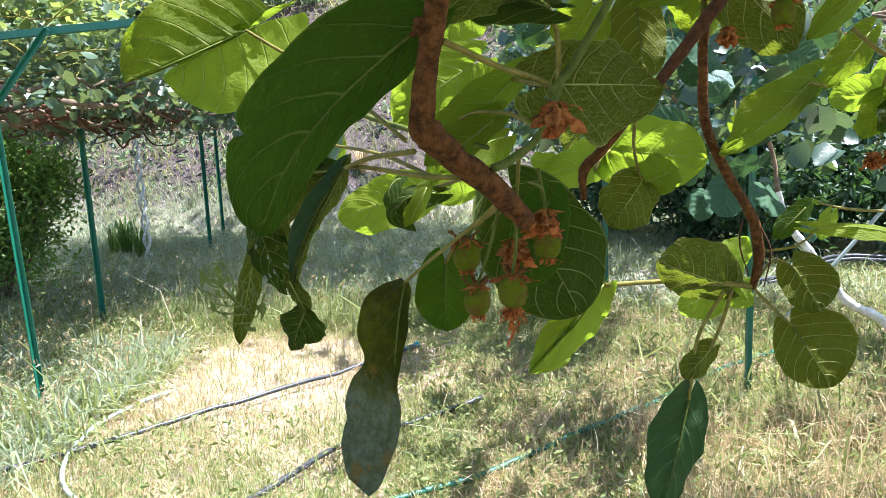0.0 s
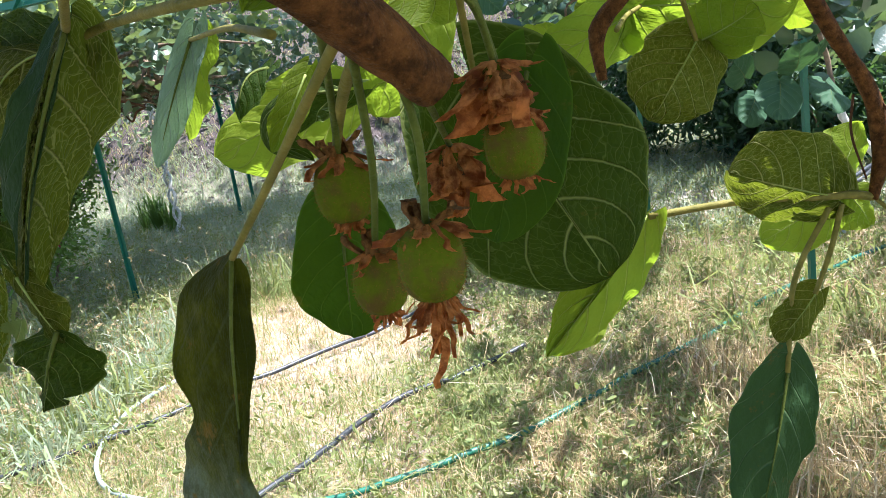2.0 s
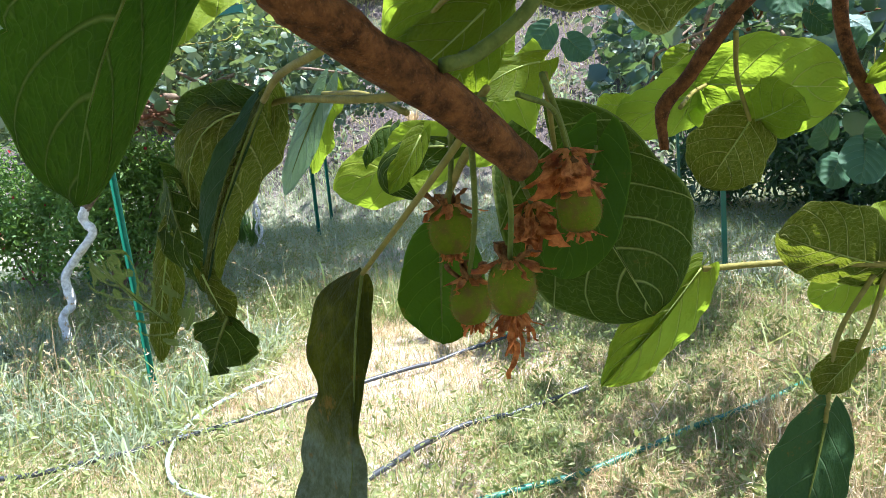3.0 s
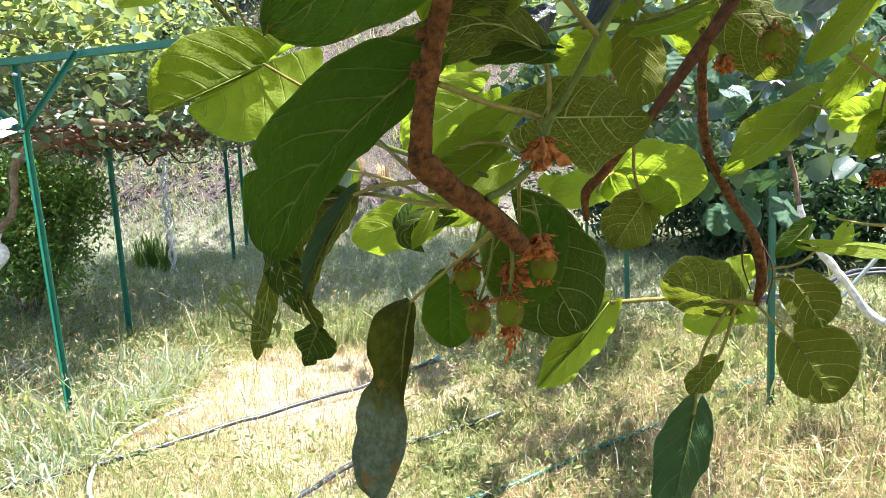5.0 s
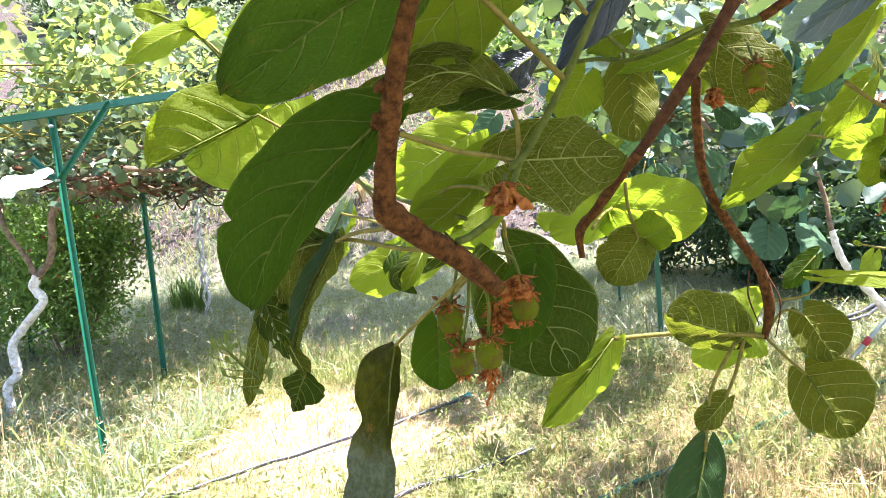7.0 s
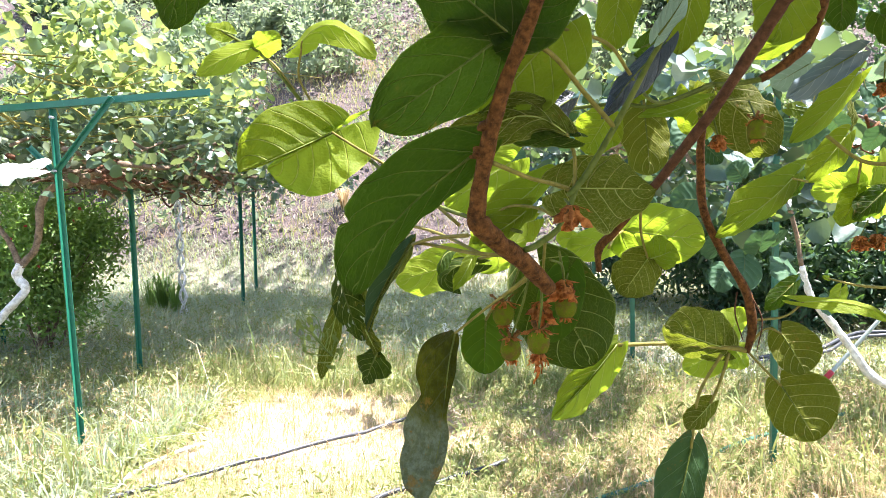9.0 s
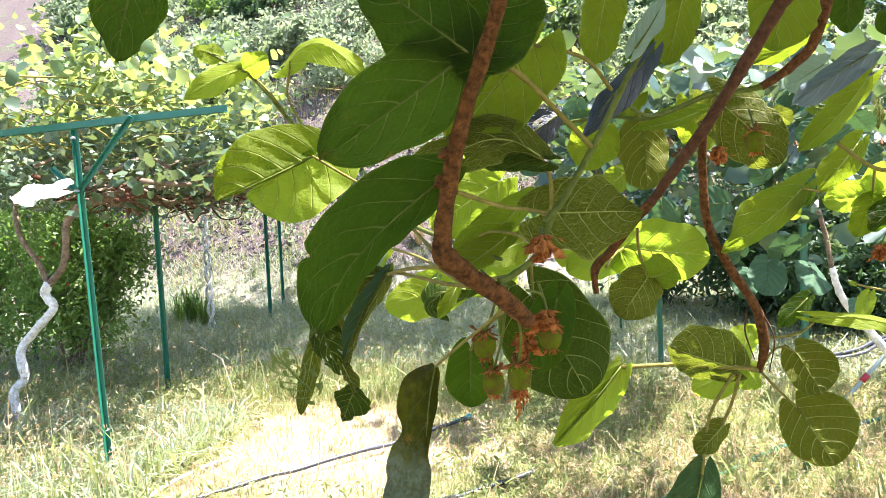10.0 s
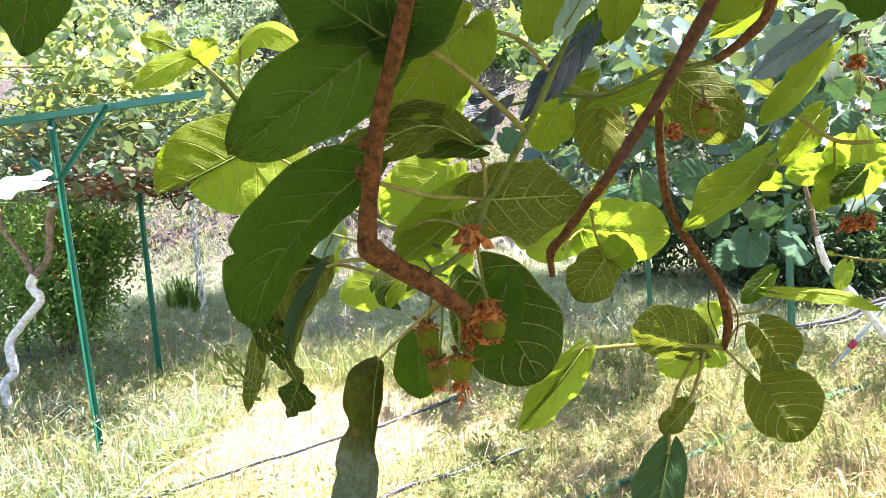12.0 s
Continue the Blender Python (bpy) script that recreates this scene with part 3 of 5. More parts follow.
def trellis_post(x, y, top, group="trellis posts", arm=None, fork=None, lean=(0, 0), size=0.036):
    """A green angle-steel post; arm: (left, right) ends of the crossbar on it; fork: height where the braces start."""
    z0 = height(x, y)
    t = empty("trellis_post", (x, y, z0), "green painted steel angle trellis post in the grass", "post", group)
    p0, p1 = (x, y, z0 - 0.05), (x + lean[0], y + lean[1], top)
    angle_bar("upright", p0, p1, size, POST_GREEN, t)
    if arm:
        l, r, za, zb = arm
        angle_bar("crossbar", (l, y, za), (r, y, zb), 0.048, POST_GREEN, t, up=(0, 0, 1))
        k = (fork - z0) / (top - z0)
        fx = x + lean[0] * k
        for side, reach, steep in ((-1, 0.17, 0.98), (1, 0.39, 1.16)):
            angle_bar("brace", (fx, y - 0.025, fork), (fx + side * reach, y - 0.025, fork + reach * steep), 0.03, POST_GREEN, t)
        for zz in (fork + 0.01, za - 0.03):
            v, f = tube_data([(x + lean[0] * k, y - 0.055, zz), (x + lean[0] * k, y - 0.02, zz)], [0.009, 0.009], 6, 1)
            mesh_object("bolt", v, f, WIRE, t, smooth=False)
    return t


trellis_post(-2.58, 4.38, 2.29, arm=(-3.9, -1.655, 2.262, 2.364), fork=1.89, lean=(-0.09, 0.0), size=0.032)
trellis_post(-3.40, 6.70, 2.2, lean=(-0.02, 0.0), size=0.038)
trellis_post(-4.14, 11.5, 2.3, arm=(-5.2, -3.1, 2.3, 2.3), fork=1.95, size=0.045)
trellis_post(-4.45, 13.0, 2.5, size=0.045)
trellis_post(-5.85, 8.15, 2.0, size=0.036)
trellis_post(1.76, 4.50, 2.3, size=0.042)
trellis_post(1.40, 7.46, 2.3, size=0.05)
trellis_post(1.25, 9.6, 2.3, size=0.036)

# ---- pipes and hoses on the ground ----


def lying(points, r):
    return [(x, y, height(x, y) + r + dz) for x, y, dz in points]


def ground_pipe(name, points, r, material, label, category="pipe"):
    line = smooth_line([(x, y, d) for x, y, d in points], 10)
    p = [(q.x + 0.008 * noise.noise(Vector((q.x * 3, q.y * 3, 2))), q.y, height(q.x, q.y) + r + 0.04 + q.z) for q in line]
    v, f = tube_data(p, [r], 8, 2)
    return tagged(mesh_object(name, v, f, material), label, category)


ground_pipe("drip_pipe", [(-3.9, 2.7, 0.0), (-2.45, 3.47, 0.0), (-1.56, 4.26, 0.0), (-0.65, 5.23, 0.005), (-0.35, 5.6, 0.0)], 0.015, PIPE_BLACK,
            "black plastic drip pipe lying on the dry grass")
ground_pipe("drip_pipe", [(-1.5, 2.6, 0.0), (-1.04, 2.98, 0.0), (-0.59, 3.81, 0.0), (-0.2, 4.17, 0.0), (0.14, 4.42, 0.004)], 0.015, PIPE_BLACK,
            "black plastic drip pipe ending in the dry grass")
ground_pipe("garden_hose", [(-1.2, 2.92, 0.0), (-0.6, 3.02, 0.0), (-0.09, 3.27, 0.0), (0.3, 3.55, 0.0), (0.65, 3.87, 0.0), (1.07, 4.24, 0.0), (1.74, 4.89, 0.0), (2.6, 5.5, 0.0)], 0.015, HOSE_GREEN,
            "green rubber garden hose winding through the grass", "hose")
ground_pipe("pale_hose", [(-1.2, 2.92, 0.0), (-1.4, 3.05, 0.0), (-1.82, 3.3, 0.0), (-2.05, 3.7, 0.0), (-2.12, 4.17, 0.0), (-2.05, 4.5, 0.0), (-1.98, 4.8, -0.03), (-1.95, 5.1, -0.08)], 0.012, PIPE_WHITE,
            "pale sun-bleached hose curling over the dry ground", "hose")


def hose_connector(x, y):
    z = height(x, y)
    t = empty("hose_connector", (x, y, z), "teal and black plastic hose connector lying in the grass", "connector")
    tube("barrel", [(x - 0.03, y - 0.01, z + 0.022), (x + 0.03, y + 0.01, z + 0.024)], [0.02, 0.022], TEAL, t, sides=10, steps=2)
    tube("collar", [(x + 0.03, y + 0.01, z + 0.024), (x + 0.055, y + 0.02, z + 0.026)], [0.027, 0.027], PIPE_BLACK, t, sides=10, steps=1)
    tube("nut", [(x + 0.055, y + 0.02, z + 0.03), (x + 0.10, y + 0.05, z + 0.055)], [0.02, 0.024], TEAL, t, sides=10, steps=2)


hose_connector(-0.45, 5.63)


def leaning_pipe():
    t = empty("leaning_pipe", (2.52, 6.0, 0.0), "white plastic pipe with a red taped joint, leaning", "pipe")
    a, b = Vector((2.50, 6.0, 0.0)), Vector((3.45, 6.05, 1.08))
    tube("tube", [a, a.lerp(b, 0.5), b], [0.016], PIPE_WHITE, t)
    c = a.lerp(b, 0.19)
    tube("red_joint", [c, c + (b - a).normalized() * 0.07], [0.024, 0.024], RED, t, steps=2)


leaning_pipe()
for k, (dx, dz) in enumerate(((0.0, 0.0), (0.08, 0.03), (0.16, 0.0))):
    pts = [(2.5 + dx, 7.2 + dx, dz), (3.2 + dx, 7.6, dz + 0.05), (4.0, 8.0 + dx, dz + 0.12), (5.0, 8.0, dz + 0.05)]
    ground_pipe("irrigation_pipe", pts, 0.02, PIPE_BLACK, "black irrigation pipe lying under the shrubs")

# ---- vines, bushes and trees behind ----
R = np.random.default_rng(11)


def wiggly(p0, p1, n, amp, seed):
    a, b = Vector(p0), Vector(p1)
    out = []
    for i in range(n + 1):
        k = i / n
        s = math.sin(math.pi * min(1, k * 1.6 + 0.2)) if i else 0
        w = Vector((noise.noise(Vector((k * 5, seed, 0))), noise.noise(Vector((k * 5, seed, 9))), noise.noise(Vector((k * 5, seed, 18))))) * amp
        out.append(a.lerp(b, k) + w * (1 if 0 < i else 0))
    return out


def row_leaves(rng, n, xr, yr, zlo, zhi, length, flat=0.6, hang=0.15, bunch=7):
    """Leaf places in a trellised row, bunched along its shoots."""
    m = max(1, n // bunch)
    cx, cy, ck = rng.uniform(*xr, m), rng.uniform(*yr, m), rng.beta(1.5, 1.1, m)
    way = rng.normal(size=(m, 3)) * (1.0, 1.0, 0.35)
    way /= np.linalg.norm(way, axis=1)[:, None]
    pick, along = rng.integers(0, m, n), rng.uniform(-0.22, 0.22, n)
    off = way[pick] * along[:, None] + rng.normal(0, 0.045, (n, 3))
    x, y = cx[pick] + off[:, 0], cy[pick] + off[:, 1]
    w = np.array([noise.noise(Vector((a * 0.9, b * 0.9, 2.2))) for a, b in zip(x, y)])
    top = zhi + 0.28 * w
    bottom = zlo + 0.15 * np.array([noise.noise(Vector((a * 1.3, b * 1.3, 8.2))) for a, b in zip(x, y)])
    z = bottom + (top - bottom) * ck[pick] + off[:, 2]
    low = rng.uniform(0, 1, n) < hang
    z[low] = bottom[low] - rng.exponential(0.07, low.sum())
    keep = np.array([noise.noise(Vector((a * 2.1, b * 2.1, c * 2.1))) > -0.33 for a, b, c in zip(x, y, z)])
    return np.stack([x, y, z], 1)[keep]


def sheared(c):
    """The left row runs a little away from the walk."""
    c[:, 0] -= 0.22 * (c[:, 1] - 4.4)
    return c


def pergola_vine():
    t = empty("kiwi_vine", (-4.14, 5.6, 0.0), "kiwi vine with limewashed trunk trained over the trellis", "vine", "kiwi vines")
    tube("trunk", [(-4.14, 5.6, -0.06), (-4.18, 5.6, 0.30), (-4.07, 5.6, 0.42), (-4.09, 5.6, 0.64), (-3.95, 5.6, 0.82), (-3.77, 5.6, 1.0), (-3.83, 5.6, 1.12), (-3.79, 5.6, 1.22)],
         [0.046, 0.034, 0.038, 0.032, 0.038, 0.036], BARK_WHITE, t, "pale limewashed crooked trunk", rough=0.45, sides=10)
    tube("limb", [(-3.79, 5.6, 1.2), (-3.66, 5.6, 1.34), (-3.60, 5.58, 1.52), (-3.58, 5.6, 1.72), (-3.42, 5.7, 1.86), (-2.9, 6.4, 1.95)], [0.03, 0.028, 0.034, 0.026], BARK_OLD, t, rough=0.3)
    tube("limb", [(-3.80, 5.6, 1.2), (-3.87, 5.6, 1.38), (-4.02, 5.6, 1.62), (-4.2, 5.8, 1.95)], [0.028, 0.022, 0.02], BARK_OLD, t, rough=0.3)
    tube("limb", [(-3.58, 5.6, 1.74), (-3.47, 5.65, 1.85), (-3.17, 6.0, 1.98), (-2.88, 6.8, 2.03), (-2.5, 7.6, 1.95)], [0.032, 0.03, 0.026, 0.02, 0.014], BARK_OLD, t, rough=0.35)
    tube("limb", [(-3.4, 5.7, 1.91), (-3.08, 6.4, 1.845), (-2.85, 7.4, 1.92), (-2.6, 8.0, 1.98)], [0.022, 0.02, 0.016, 0.01], BARK_OLD, t, rough=0.35)
    tube("limb", [(-3.1, 6.15, 2.0), (-2.84, 6.5, 2.2), (-2.37, 6.8, 2.24), (-2.0, 7.3, 2.18)], [0.02, 0.018, 0.015, 0.008], BARK_OLD, t, rough=0.35)
    for i in range(46):
        y0, y1 = R.uniform(4.9, 6.6), R.uniform(7.2, 11.0)
        x0, z0 = R.uniform(-3.6, -2.2), R.uniform(1.84, 2.12)
        p = wiggly((x0, y0, z0), (x0 + R.uniform(-0.7, 0.6) - 0.22 * (y1 - y0), y1, z0 + R.uniform(-0.1, 0.15)), 9, 0.32, i * 3.7)
        tube("cane", p, [R.uniform(0.008, 0.022), 0.006], BARK_OLD if i % 4 else BARK_DARK, t, rough=0.2, sides=6, steps=4)
    for i in range(14):
        z0 = R.uniform(2.2, 2.8)
        p = wiggly((R.uniform(-4.8, -3), 4.7, z0), (R.uniform(-3.6, -1.8), R.uniform(5, 8), z0 + R.uniform(-0.1, 0.3)), 7, 0.25, i * 5.1 + 60)
        tube("cane", p, [0.008, 0.004], STEM_TAN, t, sides=5, steps=4)
    c = np.concatenate([row_leaves(R, 5400, (-5.4, -1.75), (4.9, 8.8), 2.06, 2.72, 0.1, hang=0.3),
                        row_leaves(R, 3600, (-5.2, -0.75), (8.6, 13.0), 2.05, 2.8, 0.1, hang=0.25),
                        row_leaves(R, 1300, (-5.8, -2.5), (4.5, 7.4), 2.6, 3.15, 0.1, hang=0.0), row_leaves(R, 1700, (-5.0, -1.2), (6.2, 12.5), 1.98, 2.2, 0.1, hang=0.1)])
    r = np.random.default_rng(91)
    c = np.concatenate([c, row_leaves(r, 1100, (-3.4, -1.7), (5.6, 9.0), 2.15, 2.8, 0.1, hang=0.1), row_leaves(r, 900, (-3.8, -1.5), (5.0, 9.0), 2.75, 3.1, 0.1, hang=0.0, bunch=2), row_leaves(r, 190, (-4.4, -2.85), (3.95, 4.3), 2.12, 2.6, 0.1, hang=0.1, bunch=3)])
    c = sheared(c)
    q = c - np.array((-2.8, 4.2, 1.93))
    off = np.linalg.norm(q - (q @ np.array(SUN_DIR))[:, None] * np.array(SUN_DIR), axis=1)
    c = c[off > 0.3]
    # split by height into a sun-coloured and a shade-coloured copy
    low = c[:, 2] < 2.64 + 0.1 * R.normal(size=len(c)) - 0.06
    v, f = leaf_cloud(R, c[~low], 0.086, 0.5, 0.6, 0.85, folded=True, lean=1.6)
    fast_mesh("crown", v, f, CANOPY_SUNLIT, t, "sunlit yellow-green kiwi leaves", "stuff", True)
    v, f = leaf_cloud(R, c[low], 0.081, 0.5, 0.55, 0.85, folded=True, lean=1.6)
    fast_mesh("under_leaves", v, f, CANOPY_SHADED, t, "shaded grey-green kiwi leaves", "stuff", True)
    return t


LEFT_VINE = pergola_vine()


def spiral_vine():
    t = empty("kiwi_vine", (-4.75, 10.64, 0.0), "pale twisted kiwi trunk wound up to the trellis", "vine", "kiwi vines")
    for ph in (0.0, 3.14):
        p = [(-4.75 - 0.02 * z + 0.042 * math.cos(z * 12 + ph), 10.64 + 0.042 * math.sin(z * 12 + ph), z) for z in np.arange(-0.05, 2.2, 0.07)]
        tube("trunk", p, [0.022, 0.02, 0.016], BARK_WHITE, t, rough=0.25, steps=2)


spiral_vine()


def stems_of(parent, base, centre, rad, n, material, r0, rng):
    for i in range(n):
        a = rng.uniform(0, 2 * math.pi)
        q = Vector(centre) + Vector((math.cos(a) * rad[0], math.sin(a) * rad[1], rng.uniform(-0.3, 0.8) * rad[2])) * rng.uniform(0.4, 0.85)
        b = Vector(base) + Vector((rng.uniform(-0.12, 0.12), rng.uniform(-0.12, 0.12), 0))
        tube("stem", [b, b.lerp(q, 0.45) + Vector((0, 0, 0.12)), q], [r0, r0 * 0.6, r0 * 0.25], material, parent, sides=6, rough=0.2, seed=i)


def shrub_points(rng, centre, rad, n, clumps=40):
    """Leaves in clumps near the hull of an uneven ellipsoid, with gaps."""
    d = rng.normal(size=(clumps, 3))
    d /= np.linalg.norm(d, axis=1)[:, None]
    cc = np.array(centre) + d * np.array(rad) * rng.uniform(0.35, 0.95, (clumps, 1))
    size = rng.uniform(0.10, 0.26, clumps) * float(np.mean(rad))
    k = rng.integers(0, clumps, n)
    return cc[k] + rng.normal(size=(n, 3)) * size[k][:, None]


def shrub(name, x, y, centre_z, rad, n, length, ratio, material, label, category="shrub", clumps=50, stems=6, bark_m=None, group="", flat=0.25):
    z = height(x, y)
    t = empty(name, (x, y, z), label, category, group)
    stems_of(t, (x, y, z - 0.03), (x, y, z + centre_z), rad, stems, bark_m or BARK_OLD, 0.02, R)
    pts = shrub_points(R, (x, y, z + centre_z), rad, n, clumps)
    pts = pts[pts[:, 2] > z + 0.03]
    v, f = leaf_cloud(R, pts, length, 0.4, flat, ratio)
    fast_mesh("crown", v, f, material, t, kind="stuff")
    if category == "bush" and name == "pomegranate_bush":
        q = pts[R.integers(0, len(pts), 70)]
        v, f = leaf_cloud(R, q + (0, -0.06, 0), 0.035, 0.4, 0.1, 0.8)
        fast_mesh("blossoms", v, f, RED, t, "small red blossoms", "stuff")
    return t


shrub("pomegranate_bush", -5.15, 7.9, 1.05, (0.95, 0.8, 0.95), 13000, 0.065, 0.42, SHRUB, "dense green bush with small narrow glossy leaves", "bush", 60, 9)
shrub("pomegranate_bush", -6.7, 8.3, 1.1, (1.0, 0.9, 1.0), 9000, 0.07, 0.42, SHRUB, "dense green bush with small narrow glossy leaves", "bush", 60, 7)
for x, y, cz, rx, rz, n in ((3.2, 10.4, 0.95, 1.1, 1.1, 5200), (4.6, 10.0, 1.1, 1.2, 1.2, 5200), (2.2, 11.8, 1.1, 0.9, 1.2, 4200), (6.2, 9.8, 1.2, 1.3, 1.4, 4600), (3.9, 12.0, 1.7, 1.5, 1.7, 4600)):
    shrub("laurel_shrub", x, y, cz, (rx, 0.7, rz), n, 0.12, 0.36, SHRUB_DARK, "dark green shrub with narrow pointed leaves", "shrub", 60, 6, group="dark shrubs")


def tuft(x, y, n, h, material, label):
    z = height(x, y)
    vs, fs = [], []
    for i in range(n):
        a, l = R.uniform(0, 2 * math.pi), h * R.uniform(0.5, 1.1)
        out = R.uniform(0.15, 0.7) * l
        d = Vector((math.cos(a), math.sin(a), 0))
        s = Vector((-d.y, d.x, 0)) * R.uniform(0.006, 0.012)
        b = Vector((x, y, z)) + d * R.uniform(0, 0.05)
        m, q = b + d * out * 0.4 + Vector((0, 0, l * 0.75)), b + d * out + Vector((0, 0, l * R.uniform(0.6, 1.0)))
        k = len(vs)
        vs += [b - s, b + s, m + s, m - s, q]
        fs += [(k, k + 1, k + 2, k + 3), (k + 3, k + 2, k + 4)]
    return tagged(mesh_object("grass_tuft", vs, fs, material), label, "grass tuft", "grass tufts")


for x, y, n, h in ((-5.2, 10.9, 90, 0.75), (-4.95, 10.8, 60, 0.6), (-5.5, 11.1, 60, 0.6)):
    tuft(x, y, n, h, SHRUB, "green tuft of long strap-like leaves")


def wildflower(x, y, h):
    """A thin weed with a small head of white florets."""
    z = height(x, y)
    t = empty("wildflower", (x, y, z), "thin green weed with small white flower heads", "wildflower", "wildflowers")
    for k in range(3):
        q = Vector((x + R.uniform(-0.07, 0.07), y + R.uniform(-0.05, 0.05), z + h * R.uniform(0.75, 1.0)))
        tube("stem", [(x, y, z - 0.01), (x + (q.x - x) * 0.3, y, z + h * 0.5), q], [0.004, 0.003], STEM, t, sides=5, steps=3)
        v, f = leaf_cloud(R, np.array(q) + R.normal(0, 0.018, (22, 3)), 0.022, 0.4, 0.4, 0.7)
        fast_mesh("flower_head", v, f, WHITE_PETAL, t, "small white florets")


for x, y, h in ((-0.30, 7.55, 0.36), (-0.5, 7.9, 0.3), (0.15, 8.3, 0.3)):
    wildflower(x, y, h)
for x, y, n, h in ((-2.7, 14.8, 130, 0.7), (-2.2, 15.0, 90, 0.6), (-3.3, 15.3, 80, 0.6)):
    tuft(x, y, n, h, STRAW, "dry yellow-brown grass tuft on the bank")

# scrub on the bank
for i in range(95):
    x, y = R.uniform(-17, 11), R.uniform(17, 32)
    if -7 < x < 0 and y < 19.5:
        y += 3.0
    s = R.uniform(0.8, 1.5) * (1.0 + 0.035 * (y - 17))
    shrub("scrub_bush", x, y, 0.5 * s, (0.9 * s, 0.8 * s, 0.75 * s), 1300, 0.17, 0.5, (SCRUB, SCRUB, SCRUB, SHRUB_DARK, SCRUB, SCRUB, SHRUB)[i % 7], "grey-green scrub bush growing on the bank", "bush", 30, 3, group="bank scrub")


def right_vine():
    t = empty("kiwi_vine", (2.9, 4.8, 0.0), "kiwi vine with a pale crooked trunk on the trellis", "vine", "kiwi vines")
    tube("trunk", [(2.9, 4.8, -0.04), (2.8, 4.8, 0.25), (2.66, 4.8, 0.40), (2.56, 4.8, 0.45), (2.45, 4.8, 0.52), (2.33, 4.8, 0.69), (2.22, 4.8, 0.84), (2.10, 4.8, 0.99), (2.05, 4.8, 1.1), (2.02, 4.8, 1.22)],
         [0.036, 0.026, 0.031, 0.024, 0.03, 0.023, 0.028, 0.022, 0.021, 0.018], BARK_WHITE, t, "pale limewashed crooked trunk", rough=0.35, sides=10)
    tube("limb", [(2.02, 4.8, 1.21), (2.0, 4.84, 1.42), (1.9, 4.8, 1.75), (1.8, 4.7, 2.1)], [0.016, 0.014, 0.013], BARK_OLD, t, rough=0.3)
    for i in range(14):
        x0, z0 = R.uniform(0.9, 3.2), R.uniform(1.9, 2.2)
        p = wiggly((x0, R.uniform(4.3, 5.4), z0), (x0 + R.uniform(-0.6, 0.6), R.uniform(4.5, 9), z0 + R.uniform(-0.15, 0.2)), 8, 0.25, i * 2.3 + 100)
        tube("cane", p, [0.012, 0.006], BARK if i % 2 else BARK_OLD, t, rough=0.2, sides=6, steps=4)
    c = np.concatenate([row_leaves(R, 170, (0.95, 2.0), (3.4, 5.4), 2.05, 2.5, 0.1, hang=0.1, bunch=2), row_leaves(R, 120, (0.4, 1.8), (3.7, 6.0), 2.1, 2.5, 0.1, hang=0.05, bunch=1), row_leaves(R, 320, (2.5, 4.2), (4.8, 5.8), 1.8, 2.6, 0.1, hang=0.25),
                        row_leaves(R, 2400, (0.3, 4.2), (5.4, 9.6), 1.65, 2.7, 0.1, hang=0.25), row_leaves(R, 380, (0.5, 2.1), (4.8, 6.8), 1.9, 2.6, 0.1),
                        row_leaves(R, 430, (2.2, 4.0), (3.9, 6.2), 1.35, 1.8, 0.1), row_leaves(R, 130, (1.3, 2.05), (3.8, 4.3), 1.45, 2.2, 0.1)])
    # upper leaves take the pale copy, so their sunlight is partly colour
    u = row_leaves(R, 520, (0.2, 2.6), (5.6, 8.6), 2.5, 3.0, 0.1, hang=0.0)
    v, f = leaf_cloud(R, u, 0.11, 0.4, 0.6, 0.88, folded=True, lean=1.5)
    fast_mesh("upper_leaves", v, f, CANOPY_SUNLIT, t, "sunlit pale yellow-green leaves", "stuff", True)
    # openings through which the sun reaches the grass
    for p, wide in (((1.4, 5.4, 0.0), 0.36), ((1.1, 4.9, 0.0), 0.24), ((1.6, 4.9, 0.0), 0.34), ((2.0, 4.5, 0.0), 0.36), ((1.55, 5.8, 0.0), 0.36), ((2.1, 5.3, 0.0), 0.3)):
        q = c - np.array(p)
        off = np.linalg.norm(q - (q @ np.array(SUN_DIR))[:, None] * np.array(SUN_DIR), axis=1)
        c = c[off > wide]
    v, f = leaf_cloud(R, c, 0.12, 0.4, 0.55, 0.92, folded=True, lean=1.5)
    fast_mesh("crown", v, f, CANOPY_COOL_SHADED, t, "canopy of rounded grey-green leaves", "stuff", True)


right_vine()


def shade_tree():
    # added out of view: its high crown only casts shade on the floor
    x, y = 7.6, 12.4
    t = empty("unseen_tree", (x, y, height(x, y)), "unseen tall leafy tree added to shade the orchard floor", "tree")
    tube("trunk", [(x, y, -0.1), (x + 0.1, y, 2.5), (x - 0.2, y, 5.2), (x - 0.9, y, 7.6)], [0.24, 0.19, 0.16, 0.11], BARK_OLD, t, rough=0.2, sides=12)
    for i in range(9):
        a = R.uniform(2.2, 4.2)
        q = (x - 2.0 + math.cos(a) * R.uniform(2.0, 7.0), y + math.sin(a) * 3.0, R.uniform(9.6, 11.2))
        tube("limb", [(x - 0.3, y, 5.4 + 0.2 * i), ((x + q[0]) / 2, (y + q[1]) / 2, 8.2), q], [0.1, 0.06, 0.015], BARK_OLD, t, rough=0.2)
    pts = shrub_points(R, (2.1, 11.7, 11.0), (6.8, 4.6, 1.2), 11500, 240)
    pts = pts[pts[:, 2] > 9.4]
    v, f = leaf_cloud(R, pts, 0.22, 0.3, 0.6, 0.5)
    fast_mesh("crown", v, f, SHRUB, t, kind="stuff")


